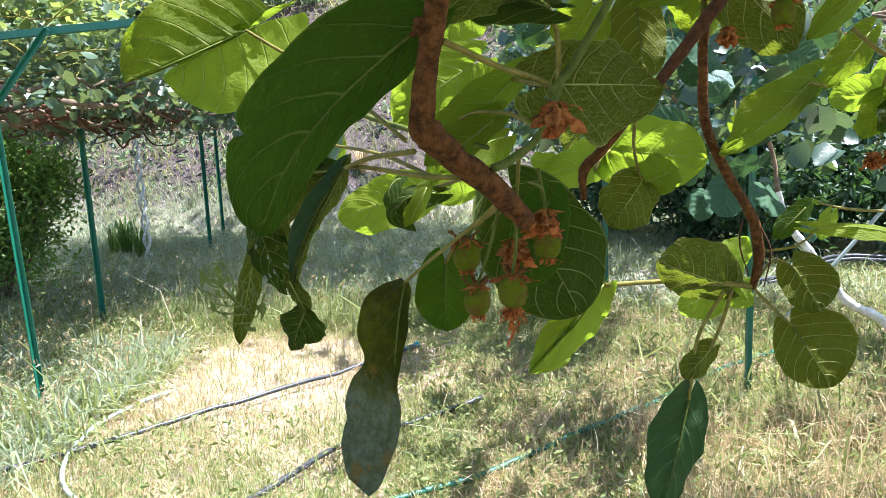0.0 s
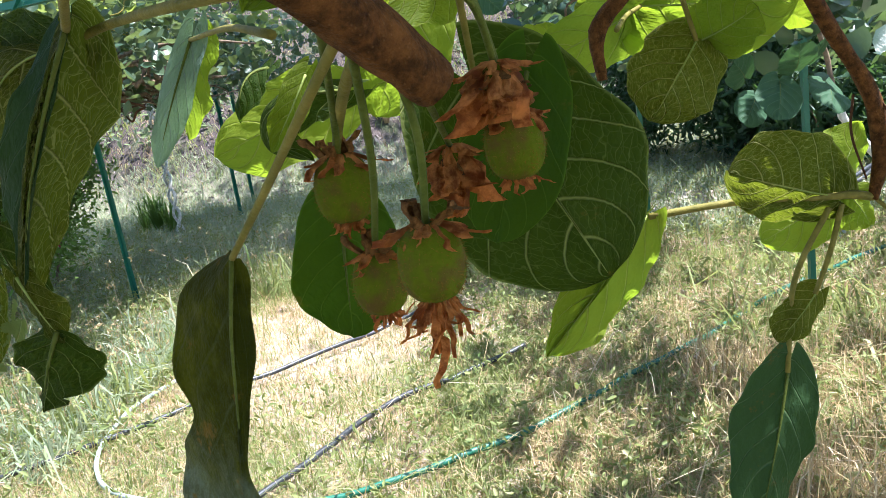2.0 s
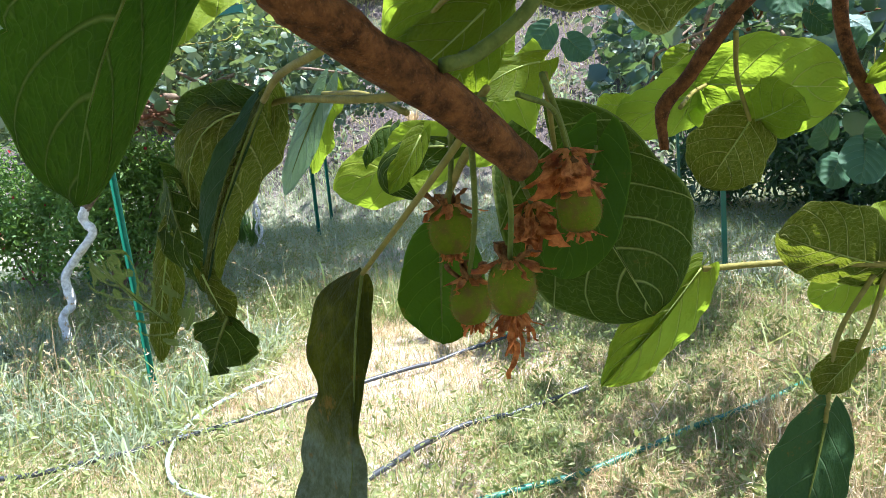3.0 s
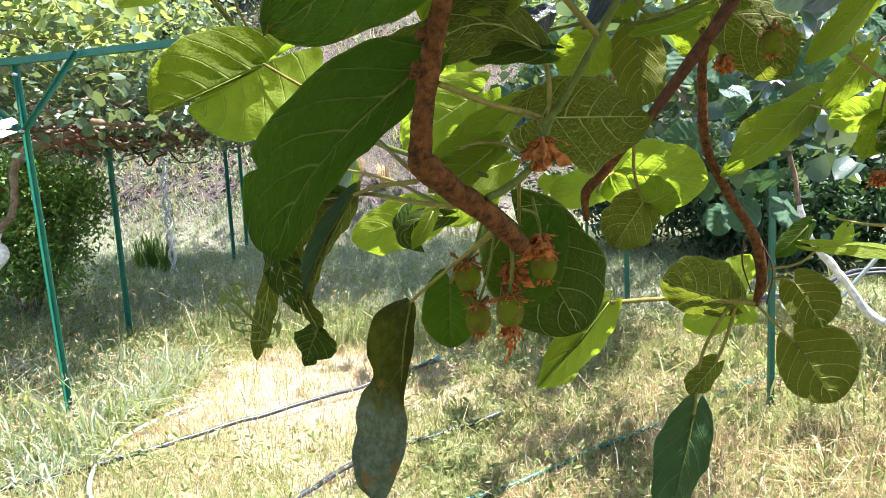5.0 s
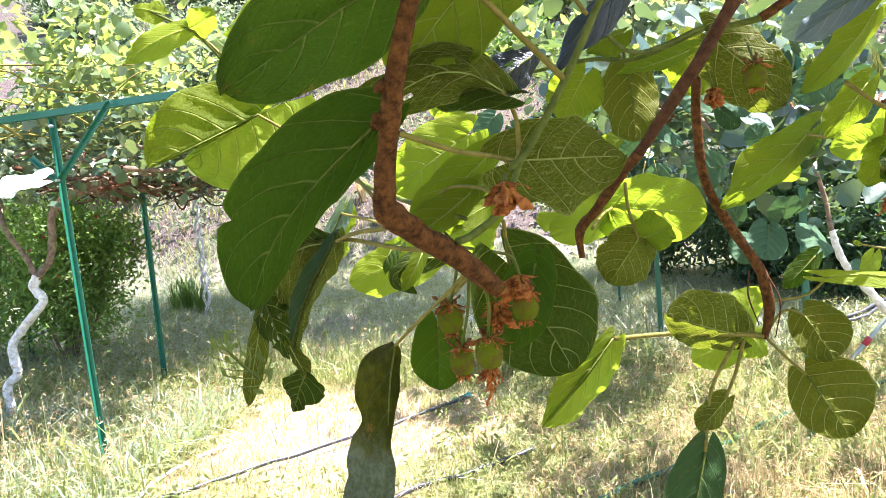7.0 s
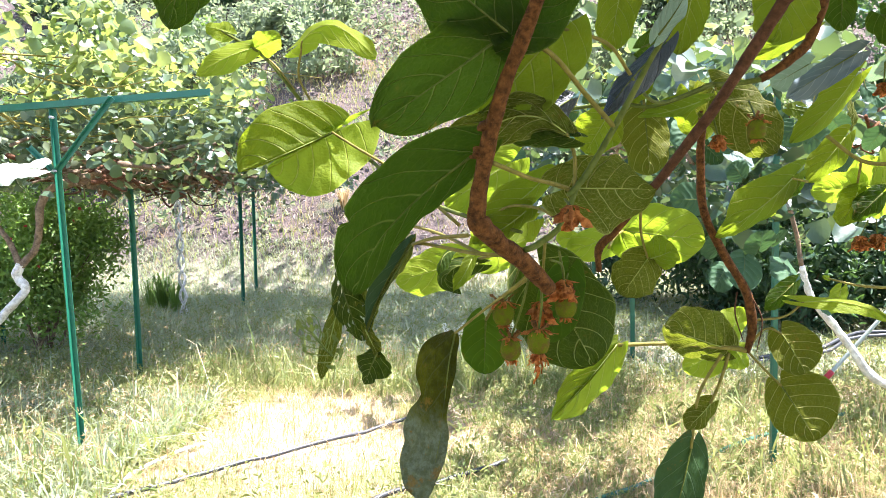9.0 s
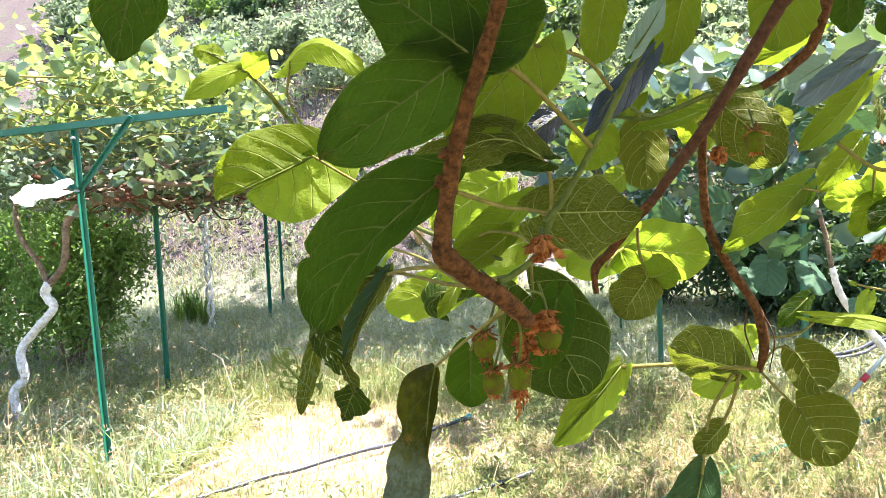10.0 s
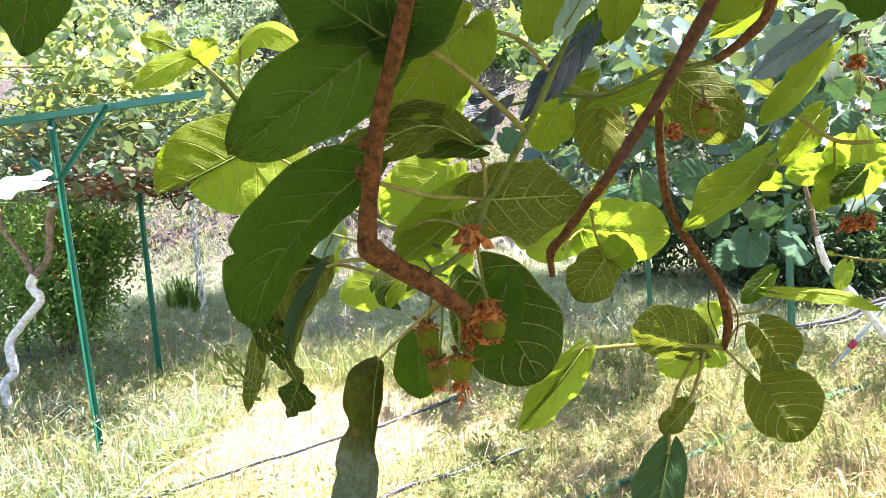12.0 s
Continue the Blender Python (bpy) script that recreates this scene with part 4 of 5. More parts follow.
shade_tree()
for x, y, cz, rx, rz in ((3.75, 9.0, 0.55, 0.9, 0.62), (5.1, 8.7, 0.75, 0.9, 0.8)):
    shrub("laurel_shrub", x, y, cz, (rx, 0.6, rz), 3200, 0.12, 0.36, SHRUB_DARK, "dark green shrub with narrow pointed leaves", "shrub", 45, 6, group="dark shrubs")

# ---- the near kiwi vine ----


def blade_width(v, shape):
    """Half width of a leaf at v from base (0) to tip (1); shape 1 round, 0 narrow towards the tip."""
    k = 0.38 + 0.10 * shape
    if v < k:
        return max(0.0, 1 - (1 - v / k) ** 2.2) ** 0.5
    s = (v - k) / (1 - k)
    return max(0.0, math.cos(s * math.pi / 2)) ** (0.55 + 0.35 * (1 - shape))


def leaf(base, tip, width, turn=0.0, fold=0.15, sag=0.06, wave=0.08, shape=0.8, material=None, petiole=(), stalk=None, cord=0.26, label="", twist=0.0, seed=[0], thick=0.0015, on=None, ragged=0.028, half=(1.0, 1.0), via=(), holes=(), curl=0.0, waist=0.0, notch=None, lace=0.0, ribbed=1.0):
    """One kiwi leaf with its stalk. turn: degrees about its own axis, 0 faces -y; fold: how far the edges drop back; sag: bow along it.
    via: points the midrib passes; holes: eaten places (u, v, radius); curl: how far the tip rolls back; waist: how far it narrows half way;
    notch: (v, depth, size) of a bite into one edge; lace: how much of the blade is eaten away between its veins; ribbed: how far it swells between them."""
    seed[0] += 1
    sd = seed[0] * 3.17
    nv, nu = (88, 52) if lace else (44, 26)
    pts = [Vector(base)] + [Vector(q) for q in via] + [Vector(tip)]
    dense = smooth_line(pts, 24)
    run = np.concatenate([[0.0], np.cumsum([(q - p).length for p, q in zip(dense, dense[1:])])])
    L = float(run[-1])
    grid = np.linspace(0, L, nv + 1)
    spine = [Vector([np.interp(s, run, [p[a] for p in dense]) for a in range(3)]) for s in grid]
    whole = (pts[-1] - pts[0]).normalized()
    verts, uvs, faces, rib = [], [], [], []
    for i in range(nv + 1):
        v = i / nv
        ax = (spine[min(i + 1, nv)] - spine[max(i - 1, 0)]).normalized() if via else whole
        n0 = Vector((0.0, -1.0, 0.05))
        n0 = (n0 - ax * n0.dot(ax)).normalized()
        nn = Matrix.Rotation(radians(turn + twist * (v - 0.3)), 3, ax) @ n0
        side = ax.cross(nn)
        w = blade_width(min(1, max(0.0, v)), shape) * width / 2 * (1 - waist * math.exp(-((v - 0.42) / 0.13) ** 2))
        rise = sag * L * 4 * v * (1 - v) - curl * L * max(0.0, v - 0.55) ** 2 * 3.0
        rib.append(spine[i] + nn * (rise + thick * 0.2))
        for j in range(nu + 1):
            u = j / nu * 2 - 1
            edge = abs(u) ** 3
            ww = w * half[0 if u < 0 else 1] * (1 + edge * (ragged * 0.9 * noise.noise(Vector((v * 18.0, sd, u))) + ragged * 9 * noise.noise(Vector((v * 4.0, sd, u)))))
            if notch and u > 0:
                ww *= 1 - notch[1] * abs(u) ** 4 * math.exp(-((v - notch[0]) / notch[2]) ** 2)
            back = cord * L * (1 - v) ** 3 * abs(u) ** 1.5 if v < 0.999 else 0.0
            p = spine[i] - ax * (back * (1 if i else 0.9)) + side * (u * (ww + (0.10 * width * half[0 if u < 0 else 1] * abs(u) if i == 0 else 0)))
            ripple = wave * width * abs(u) ** 1.6 * math.sin(v * 9 + sd + (1.6 if u > 0 else 0)) + 0.35 * wave * width * noise.noise(Vector((u * 1.8 + sd, v * 3.2, sd)))
            ribs = -0.042 * ribbed * width * (1 - 0.5 * abs(u)) * min(1.0, 6 * abs(u)) * abs(math.sin((v * 5.0 - abs(u) ** 1.25 * 2.0 + (0.4 if u > 0 else 0.0)) * math.pi)) ** 0.7 * min(1.0, 8 * (1 - v))
            ripple += 0.22 * wave * width * abs(u) ** 3 * math.sin((v * 5.5 - 2.0) * 2 * math.pi + sd)
            ripple *= min(1.0, 0.4 + half[0 if u < 0 else 1])
            p = p + nn * (-(fold[0 if u < 0 else 1] if isinstance(fold, tuple) else fold) * abs(u) ** 1.3 * ww + rise + ripple + ribs)
            verts.append(p)
            uvs.append(((u + 1) / 2, v))
    for i in range(nv):
        for j in range(nu):
            u, v = (j + 0.5) / nu * 2 - 1, (i + 0.5) / nv
            if any(math.hypot(u - hu, (v - hv) * 2) < hr * (1 + 0.5 * noise.noise(Vector((u * 9, v * 18, sd)))) for hu, hv, hr in holes):
                continue
            if lace and abs(u) > 0.07 and abs((v * 5.0 - abs(u) ** 1.25 * 2.0 + 0.5) % 1.0 - 0.5) > 0.09 and noise.noise(Vector((u * 3.5, v * 8.0, sd))) < lace:
                continue
            a = i * (nu + 1) + j
            faces.append((a, a + 1, a + nu + 2, a + nu + 1))
    ob = mesh_object("leaf", verts, faces, material or LEAF, on or VINE, label, uvs=uvs)
    bright = material in (None, LEAF, LEAF_YOUNG_LIT, LEAF_NET)
    slim = thick * (0.6 if bright else 1.0)
    tube("midrib", [rib[int(q * nv)] for q in (0.0, 0.2, 0.4, 0.6, 0.78)], [slim * 0.8, slim * 0.55, slim * 0.35, slim * 0.15], STEM_PALE if bright else STEM, ob, sides=6, steps=3)
    if petiole:
        tube("petiole", list(petiole) + [Vector(base)], [thick * 1.3, thick * 1.1], stalk or STEM_TAN, ob, sides=8, steps=6)
    return ob


ROWS, COLS = 9, 7


def ragged_flaps(rng, centre, down, n, length, width, spread, ring=0.0):
    """Crinkled strips round a point, like dried petals or sepals."""
    vs, fs = [], []
    d0 = Vector(down).normalized()
    x = d0.orthogonal().normalized()
    y = d0.cross(x)
    for i in range(n):
        a = 2 * math.pi * i / n + rng.uniform(-0.35, 0.35)
        o = x * math.cos(a) + y * math.sin(a)
        s = d0.cross(o)
        l, w = length * rng.uniform(0.55, 1.25), width * rng.uniform(0.6, 1.2)
        sp, cup, roll, ph = spread * rng.uniform(0.4, 1.5), rng.uniform(0.5, 1.6), rng.uniform(-1.2, 1.6), rng.uniform(0, 50)
        p = Vector(centre) + o * ring
        k = len(vs)
        for j in range(ROWS + 1):
            t = j / ROWS
            wig = Vector((noise.noise(Vector((t * 2.6, ph, 0))), noise.noise(Vector((t * 2.6, ph, 7))), noise.noise(Vector((t * 2.6, ph, 14))))) * (0.35 * l * t)
            c = p + d0 * (l * t * (1 - 0.3 * sp * t)) + o * (l * (sp * t * (1 - 0.35 * t) - 0.3 * roll * t * t * t)) + wig
            ww = w * (0.35 + 1.5 * t * (1.1 - t))
            for q in range(COLS):
                u = 2 * q / (COLS - 1) - 1
                rag = 1 + 0.4 * noise.noise(Vector((t * 7, ph + 3 * (u > 0), 21))) * abs(u)
                pleat = 0.34 * w * math.sin(u * 5.5 + ph + 2 * t) * min(1, 2 * t + 0.2) + 0.5 * w * noise.noise(Vector((u * 2.4, t * 3.5, ph))) * t
                vs.append(c + s * (u * ww * rag * (1 - 0.3 * t)) - o * (cup * ww * (u * u - 0.3) + pleat))
        for j in range(ROWS):
            for q in range(COLS - 1):
                z = k + j * COLS + q
                fs.append((z, z + 1, z + COLS + 1, z + COLS))
    return vs, fs


def fruit(place, r, stalk, hair=1.0, tilt=(0, 0), tail=0.0, flower=False, seed=0):
    """A young fruit with dried sepals and petals, hanging on its stalk; flower: petals hide the fruit."""
    rng = np.random.default_rng(500 + seed)
    c = Vector(place)
    d = Vector((tilt[0], tilt[1], -1)).normalized()
    x = d.orthogonal().normalized()
    y = d.cross(x)
    vs, fs, m, k = [], [], 12, 16
    core = r * (0.6 if flower else 1.0)
    hgt = core * 1.16
    for i in range(m + 1):
        t = math.pi * i / m
        rr = core * math.sin(t) ** 0.66
        for j in range(k):
            a = 2 * math.pi * j / k
            vs.append(c - d * (hgt * math.cos(t)) + (x * math.cos(a) + y * math.sin(a)) * rr)
    for i in range(m):
        for j in range(k):
            p, q = i * k + j, i * k + (j + 1) % k
            fs.append((p, q, q + k, p + k))
    ob = mesh_object("fruit", vs, fs, FRUIT, VINE, "withered flower on a small fruit" if flower else "young green fuzzy fruit with dried petals")
    top, bot = c - d * hgt * 0.92, c + d * hgt * 0.85
    def flaps(name, p, way, n, length, width, spread, ring, material=PETAL):
        v, f = ragged_flaps(rng, p, way, n, length, width, spread, ring)
        for q in range(n):
            nv, nf = (ROWS + 1) * COLS, ROWS * (COLS - 1)
            mesh_object(name, v[q * nv:(q + 1) * nv], [[w - q * nv for w in g] for g in f[q * nf:(q + 1) * nf]], material, ob)

    flaps("sepal", top + d * 0.15 * r, -d if not flower else d, 5, r * 1.2 * hair, r * 0.3, 0.75 if not flower else 1.2, r * 0.3, SEPAL)
    flaps("dried_petal", top - d * 0.12 * r, d, 15, r * 0.95 * hair, r * 0.3, 1.35, r * 0.42)
    v, f = ragged_flaps(rng, bot, d, 24, r * (0.55 + tail * 0.25) * hair, r * 0.13, 0.9, r * 0.38)
    mesh_object("stamen_tuft", v, f, PETAL, ob)
    # the brown fuzz on the skin
    fv, ff = [], []
    for q in range(900):
        g = rng.normal(size=3)
        g = Vector(g / np.linalg.norm(g))
        lat = g.dot(d)
        o = c + d * (hgt * lat) + (g - d * lat).normalized() * (core * max(0.0, 1 - lat * lat) ** 0.33)
        e = (g + Vector(rng.normal(0, 0.5, 3))).normalized() * r * rng.uniform(0.05, 0.16)
        w = g.orthogonal().normalized() * r * 0.011
        fv += [o - w, o + w, o + e]
        ff.append((3 * q, 3 * q + 1, 3 * q + 2))
    mesh_object("fuzz", fv, ff, FUZZ, ob, smooth=False)
    if flower:
        flaps("dried_petal", top, d, 16, r * 2.3, r * 0.72, 0.5, r * 0.3)
    if tail:
        flaps("hanging_petal", bot, d, 4, r * tail, r * 0.2, 0.18, r * 0.15)
    if stalk:
        tube("stalk", list(stalk) + [tuple(top)], [0.0013, 0.0012], STEM, ob, sides=6)
    return ob


VINE = empty("kiwi_vine", (1.9, -1.3, 0.0), "kiwi vine with hanging leaves, canes and young fruit", "vine", "kiwi vines")
tube("trunk", [(1.9, -1.3, -0.05), (1.86, -1.28, 0.5), (1.94, -1.3, 1.0), (1.8, -1.1, 1.7), (1.5, -0.7, 2.3)], [0.05, 0.042, 0.044, 0.035, 0.03], BARK_OLD, VINE, rough=0.3, sides=10)
# canes
tube("cane", [(0.221, 0.505, 1.942), (0.204, 0.496, 1.849), (0.199, 0.505, 1.831), (0.185, 0.522, 1.797), (0.167, 0.537, 1.755), (0.152, 0.548, 1.697), (0.146, 0.554, 1.661), (0.150, 0.556, 1.653), (0.167, 0.579, 1.636), (0.192, 0.607, 1.612), (0.209, 0.626, 1.592)], [0.0052, 0.0052, 0.0055, 0.0056, 0.0066, 0.0064, 0.0077, 0.0088, 0.0076, 0.0082, 0.0069], BARK, VINE, rough=0.26, sides=14)
tube("cane", [(0.149, 0.544, 1.715), (0.147, 0.539, 1.709)], [0.0044, 0.0031], BARK, VINE, rough=0.3)
for a, b in (((0.197, 0.495, 1.842), (0.193, 0.491, 1.838)), ((0.153, 0.540, 1.733), (0.149, 0.536, 1.730)), ((0.144, 0.552, 1.666), (0.140, 0.549, 1.661)), ((0.456, 1.05, 1.648), (0.460, 1.047, 1.645)), ((0.489, 1.066, 1.586), (0.484, 1.062, 1.584))):
    a, b = Vector(a), Vector(b)
    tube("bud", [a.lerp(b, -0.6), a, a.lerp(b, 0.6), b], [0.0042, 0.004, 0.003, 0.0009], BARK, VINE, rough=0.4, sides=8, steps=3, seed=a.x * 50)
tube("cane", [(0.548, 0.850, 2.056), (0.489, 0.800, 1.911), (0.475, 0.812, 1.883), (0.443, 0.825, 1.828), (0.412, 0.838, 1.777), (0.381, 0.859, 1.730), (0.353, 0.886, 1.688)], [0.0075, 0.0071, 0.0073, 0.0069, 0.0065, 0.0061, 0.0057], BARK_DARK, VINE, rough=0.18, sides=12)
tube("cane", [(0.353, 0.886, 1.688), (0.333, 0.903, 1.664), (0.309, 0.921, 1.631), (0.290, 0.930, 1.608), (0.290, 0.930, 1.577)], [0.0057, 0.0059, 0.0054, 0.0055, 0.0034], BARK, VINE, rough=0.25, sides=12)
tube("cane", [(0.579, 0.949, 1.934), (0.561, 0.949, 1.875), (0.532, 0.949, 1.845), (0.499, 0.949, 1.824)], [0.0072, 0.0066, 0.0060, 0.0047], BARK, VINE, rough=0.25, sides=12)
tube("cane", [(0.499, 0.949, 1.824), (0.470, 0.949, 1.820), (0.438, 0.936, 1.817)], [0.0040, 0.0033, 0.0033], STEM, VINE)
tube("cane", [(0.442, 1.008, 1.793), (0.443, 1.025, 1.726), (0.455, 1.050, 1.650), (0.489, 1.066, 1.586), (0.524, 1.082, 1.532), (0.537, 1.090, 1.478), (0.529, 1.090, 1.437)], [0.0057, 0.0059, 0.0060, 0.0061, 0.0070, 0.0071, 0.0047], BARK, VINE, rough=0.2, sides=12)
tube("cane", [(0.512, 1.082, 1.530), (0.508, 1.078, 1.498), (0.521, 1.082, 1.457)], [0.0012, 0.0012, 0.0008], BARK_DARK, VINE, sides=5)
tube("cane", [(0.531, 1.082, 1.527), (0.547, 1.078, 1.488), (0.541, 1.082, 1.440)], [0.0012, 0.0012, 0.0008], BARK_DARK, VINE, sides=5)
tube("shoot", [(0.311, 0.618, 1.816), (0.299, 0.624, 1.796), (0.283, 0.629, 1.765), (0.263, 0.629, 1.729), (0.241, 0.624, 1.694), (0.226, 0.618, 1.677)], [0.0019, 0.0025, 0.0029, 0.0029, 0.0029, 0.0029], STEM, VINE, sides=10)
tube("shoot", [(0.236, 0.624, 1.690), (0.219, 0.607, 1.652), (0.198, 0.601, 1.635), (0.187, 0.590, 1.631)], [0.0023, 0.0026, 0.0029, 0.0028], STEM, VINE, sides=10)
tube("shoot", [(0.210, 1.008, 1.794), (0.310, 0.949, 1.798), (0.362, 0.936, 1.792), (0.438, 0.936, 1.817)], [0.0027, 0.0025, 0.0024, 0.0024], STEM, VINE, sides=8)
tube("shoot", [(0.293, 0.684, 1.789), (0.355, 0.868, 1.788), (0.435, 0.936, 1.819)], [0.0014, 0.0022, 0.0024], STEM, VINE, sides=8)
tube("shoot", [(0.185, 0.684, 1.642), (0.118, 0.800, 1.658), (0.041, 0.921, 1.685), (-0.014, 0.975, 1.728)], [0.0018, 0.0026, 0.0030, 0.0027], STEM, VINE, sides=8)
tube("shoot", [(-0.151, 1.120, 1.828), (-0.171, 1.120, 1.855), (-0.212, 1.120, 1.906), (-0.246, 1.120, 1.930), (-0.289, 1.120, 1.955)], [0.0037, 0.0031, 0.0025, 0.0025, 0.0019], STEM, VINE, sides=8)
tube("shoot", [(-0.014, 0.975, 1.728), (-0.083, 1.050, 1.773), (-0.151, 1.120, 1.828)], [0.0027, 0.0034, 0.0037], STEM, VINE, sides=8)
tube("twig", [(0.530, 1.090, 1.439), (0.510, 1.086, 1.444), (0.486, 1.082, 1.446), (0.411, 1.066, 1.455), (0.332, 1.050, 1.456)], [0.0039, 0.0039, 0.0031, 0.0031, 0.0031], STEM_TAN, VINE, sides=8)
tube("twig", [(0.624, 1.050, 1.757), (0.671, 1.050, 1.721), (0.718, 1.050, 1.714)], [0.0029, 0.0029, 0.0029], STEM_TAN, VINE, sides=8)
tube("tendril", [(0.217, 0.640, 1.656), (0.200, 0.662, 1.666), (0.174, 0.684, 1.668), (0.154, 0.707, 1.657)], [0.0014, 0.0015, 0.0013, 0.0011], STEM_TAN, VINE, sides=8)
tube("tendril", [(0.150, 0.753, 1.667), (0.156, 0.730, 1.639), (0.176, 0.684, 1.622), (0.192, 0.651, 1.620)], [0.0013, 0.0013, 0.0013, 0.0013], STEM, VINE, sides=8)
leaf((0.190, 0.695, 1.663), (0.135, 0.707, 1.629), 0.032, shape=0.7, fold=0.55, sag=0.1, turn=-25, wave=0.1, material=LEAF)
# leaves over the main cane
leaf((0.171, 0.560, 1.809), (0.077, 0.480, 1.729), 0.069, shape=0.95, fold=0.22, sag=0.05, material=LEAF_SHADED, ragged=0.018, thick=0.0019, turn=-22, petiole=[(0.268, 0.629, 1.738), (0.241, 0.618, 1.767), (0.208, 0.573, 1.795)])
leaf((0.173, 0.545, 1.807), (0.095, 0.528, 1.870), 0.066, shape=0.9, fold=0.1, sag=0.05, material=LEAF_SHADED, turn=-12)
leaf((0.178, 0.550, 1.807), (0.217, 0.573, 1.871), 0.068, shape=0.9, fold=0.1, material=LEAF_SHADED, ragged=0.015)
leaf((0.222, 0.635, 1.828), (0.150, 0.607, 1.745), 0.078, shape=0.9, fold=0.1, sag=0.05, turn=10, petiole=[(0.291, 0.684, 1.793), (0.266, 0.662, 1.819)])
leaf((0.142, 0.556, 1.710), (0.034, 0.592, 1.592), 0.085, half=(0.5, 1.0), shape=1.15, fold=0.15, sag=0, wave=0.07, material=LEAF_SHADED, turn=-32, stalk=BARK, ragged=0.015, notch=(0.66, 0.22, 0.022), via=[(0.098, 0.568, 1.678), (0.057, 0.585, 1.637)], cord=0.2, petiole=[(0.150, 0.546, 1.709)])
leaf((0.224, 0.612, 1.732), (0.110, 0.596, 1.721), 0.040, via=[(0.201, 0.607, 1.746), (0.177, 0.601, 1.746), (0.144, 0.596, 1.732)], shape=0.8, fold=(0.15, 0.6), sag=0, wave=0.1, turn=-20, material=LEAF_NET, cord=0.1, ragged=0.04, holes=((0.35, 0.35, 0.12), (-0.3, 0.6, 0.08)), petiole=[(0.232, 0.624, 1.682), (0.232, 0.624, 1.713)])
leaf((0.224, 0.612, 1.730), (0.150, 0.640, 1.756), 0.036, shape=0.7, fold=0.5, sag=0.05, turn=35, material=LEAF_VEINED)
leaf((0.228, 0.644, 1.684), (0.314, 0.684, 1.682), 0.075, shape=0.85, fold=(0.1, 0.3), sag=0.01, wave=0.06, turn=-14, material=LEAF_NET, cord=0.3, ragged=0.035, petiole=[(0.161, 0.545, 1.704), (0.192, 0.579, 1.692), (0.214, 0.618, 1.688)])
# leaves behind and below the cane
# one leaf in two halves, the lit half given the brighter colour
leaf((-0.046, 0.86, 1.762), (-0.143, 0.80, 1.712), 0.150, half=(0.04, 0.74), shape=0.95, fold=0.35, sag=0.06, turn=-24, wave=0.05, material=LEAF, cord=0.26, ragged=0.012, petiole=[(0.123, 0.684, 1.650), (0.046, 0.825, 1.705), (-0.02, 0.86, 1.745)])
leaf((-0.040, 0.872, 1.768), (-0.122, 0.835, 1.716), 0.150, half=(0.86, 0.1), shape=1.2, fold=-0.1, sag=0.05, turn=-6, wave=0.07, material=LEAF_YOUNG_LIT, cord=0.55, ragged=0.012)
leaf((-0.233, 1.120, 1.924), (-0.318, 1.090, 1.878), 0.043, shape=0.6, fold=0.3, sag=0.12, material=LEAF_YOUNG_LIT, petiole=[(-0.167, 1.120, 1.855), (-0.199, 1.120, 1.896)])
leaf((-0.230, 1.120, 1.924), (-0.181, 1.102, 1.935), 0.041, shape=1, material=LEAF_YOUNG_LIT, turn=20)
leaf((-0.153, 1.120, 1.932), (-0.027, 1.080, 1.895), 0.05, via=[(-0.113, 1.11, 1.955), (-0.068, 1.10, 1.934)], shape=0.85, fold=0.45, sag=0, turn=-32, material=LEAF_YOUNG_LIT, petiole=[(-0.14, 1.120, 1.833), (-0.16, 1.120, 1.877), (-0.155, 1.120, 1.915)])
leaf((-0.271, 1.120, 1.949), (-0.311, 1.120, 1.961), 0.035, shape=0.9, material=LEAF_YOUNG_LIT, turn=20)
leaf((-0.071, 0.539, 1.899), (-0.102, 0.539, 1.818), 0.057, shape=1, material=LEAF_SHADED, fold=0.1)
leaf((0.117, 0.690, 1.540), (0.082, 0.684, 1.366), 0.060, via=[(0.111, 0.690, 1.515), (0.107, 0.689, 1.485), (0.103, 0.688, 1.452), (0.097, 0.686, 1.415)], half=(0.24, 1.8), shape=1.6, fold=(0.6, 0.22), sag=0, wave=0.12, turn=26, twist=-14, material=LEAF_DROOP, ragged=0.035, cord=0.0, waist=0.3, ribbed=0.2, thick=0.0012, petiole=[(0.192, 0.608, 1.610), (0.176, 0.622, 1.594), (0.145, 0.660, 1.566)])
leaf((0.146, 0.753, 1.543), (0.144, 0.742, 1.485), 0.053, shape=1, fold=0.08, sag=0.03, ragged=0.008, material=LEAF_SMOOTH, petiole=[(0.198, 0.611, 1.608), (0.182, 0.640, 1.595), (0.159, 0.707, 1.568)])
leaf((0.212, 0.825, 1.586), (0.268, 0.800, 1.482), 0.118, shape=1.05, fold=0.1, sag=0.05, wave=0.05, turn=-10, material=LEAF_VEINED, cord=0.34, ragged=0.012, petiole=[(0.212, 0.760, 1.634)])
leaf((0.238, 0.783, 1.591), (0.214, 0.759, 1.517), 0.052, shape=1, fold=0.1, sag=0.03, ragged=0.008, material=LEAF_SMOOTH)
leaf((0.113, 0.936, 1.592), (0.019, 0.936, 1.564), 0.062, shape=0.95, fold=0.1, material=LEAF_YOUNG_LIT, turn=10, petiole=[(0.189, 0.684, 1.626)])
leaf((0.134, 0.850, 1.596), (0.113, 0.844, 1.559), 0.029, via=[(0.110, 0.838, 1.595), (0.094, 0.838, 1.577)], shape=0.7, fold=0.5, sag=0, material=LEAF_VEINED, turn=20)
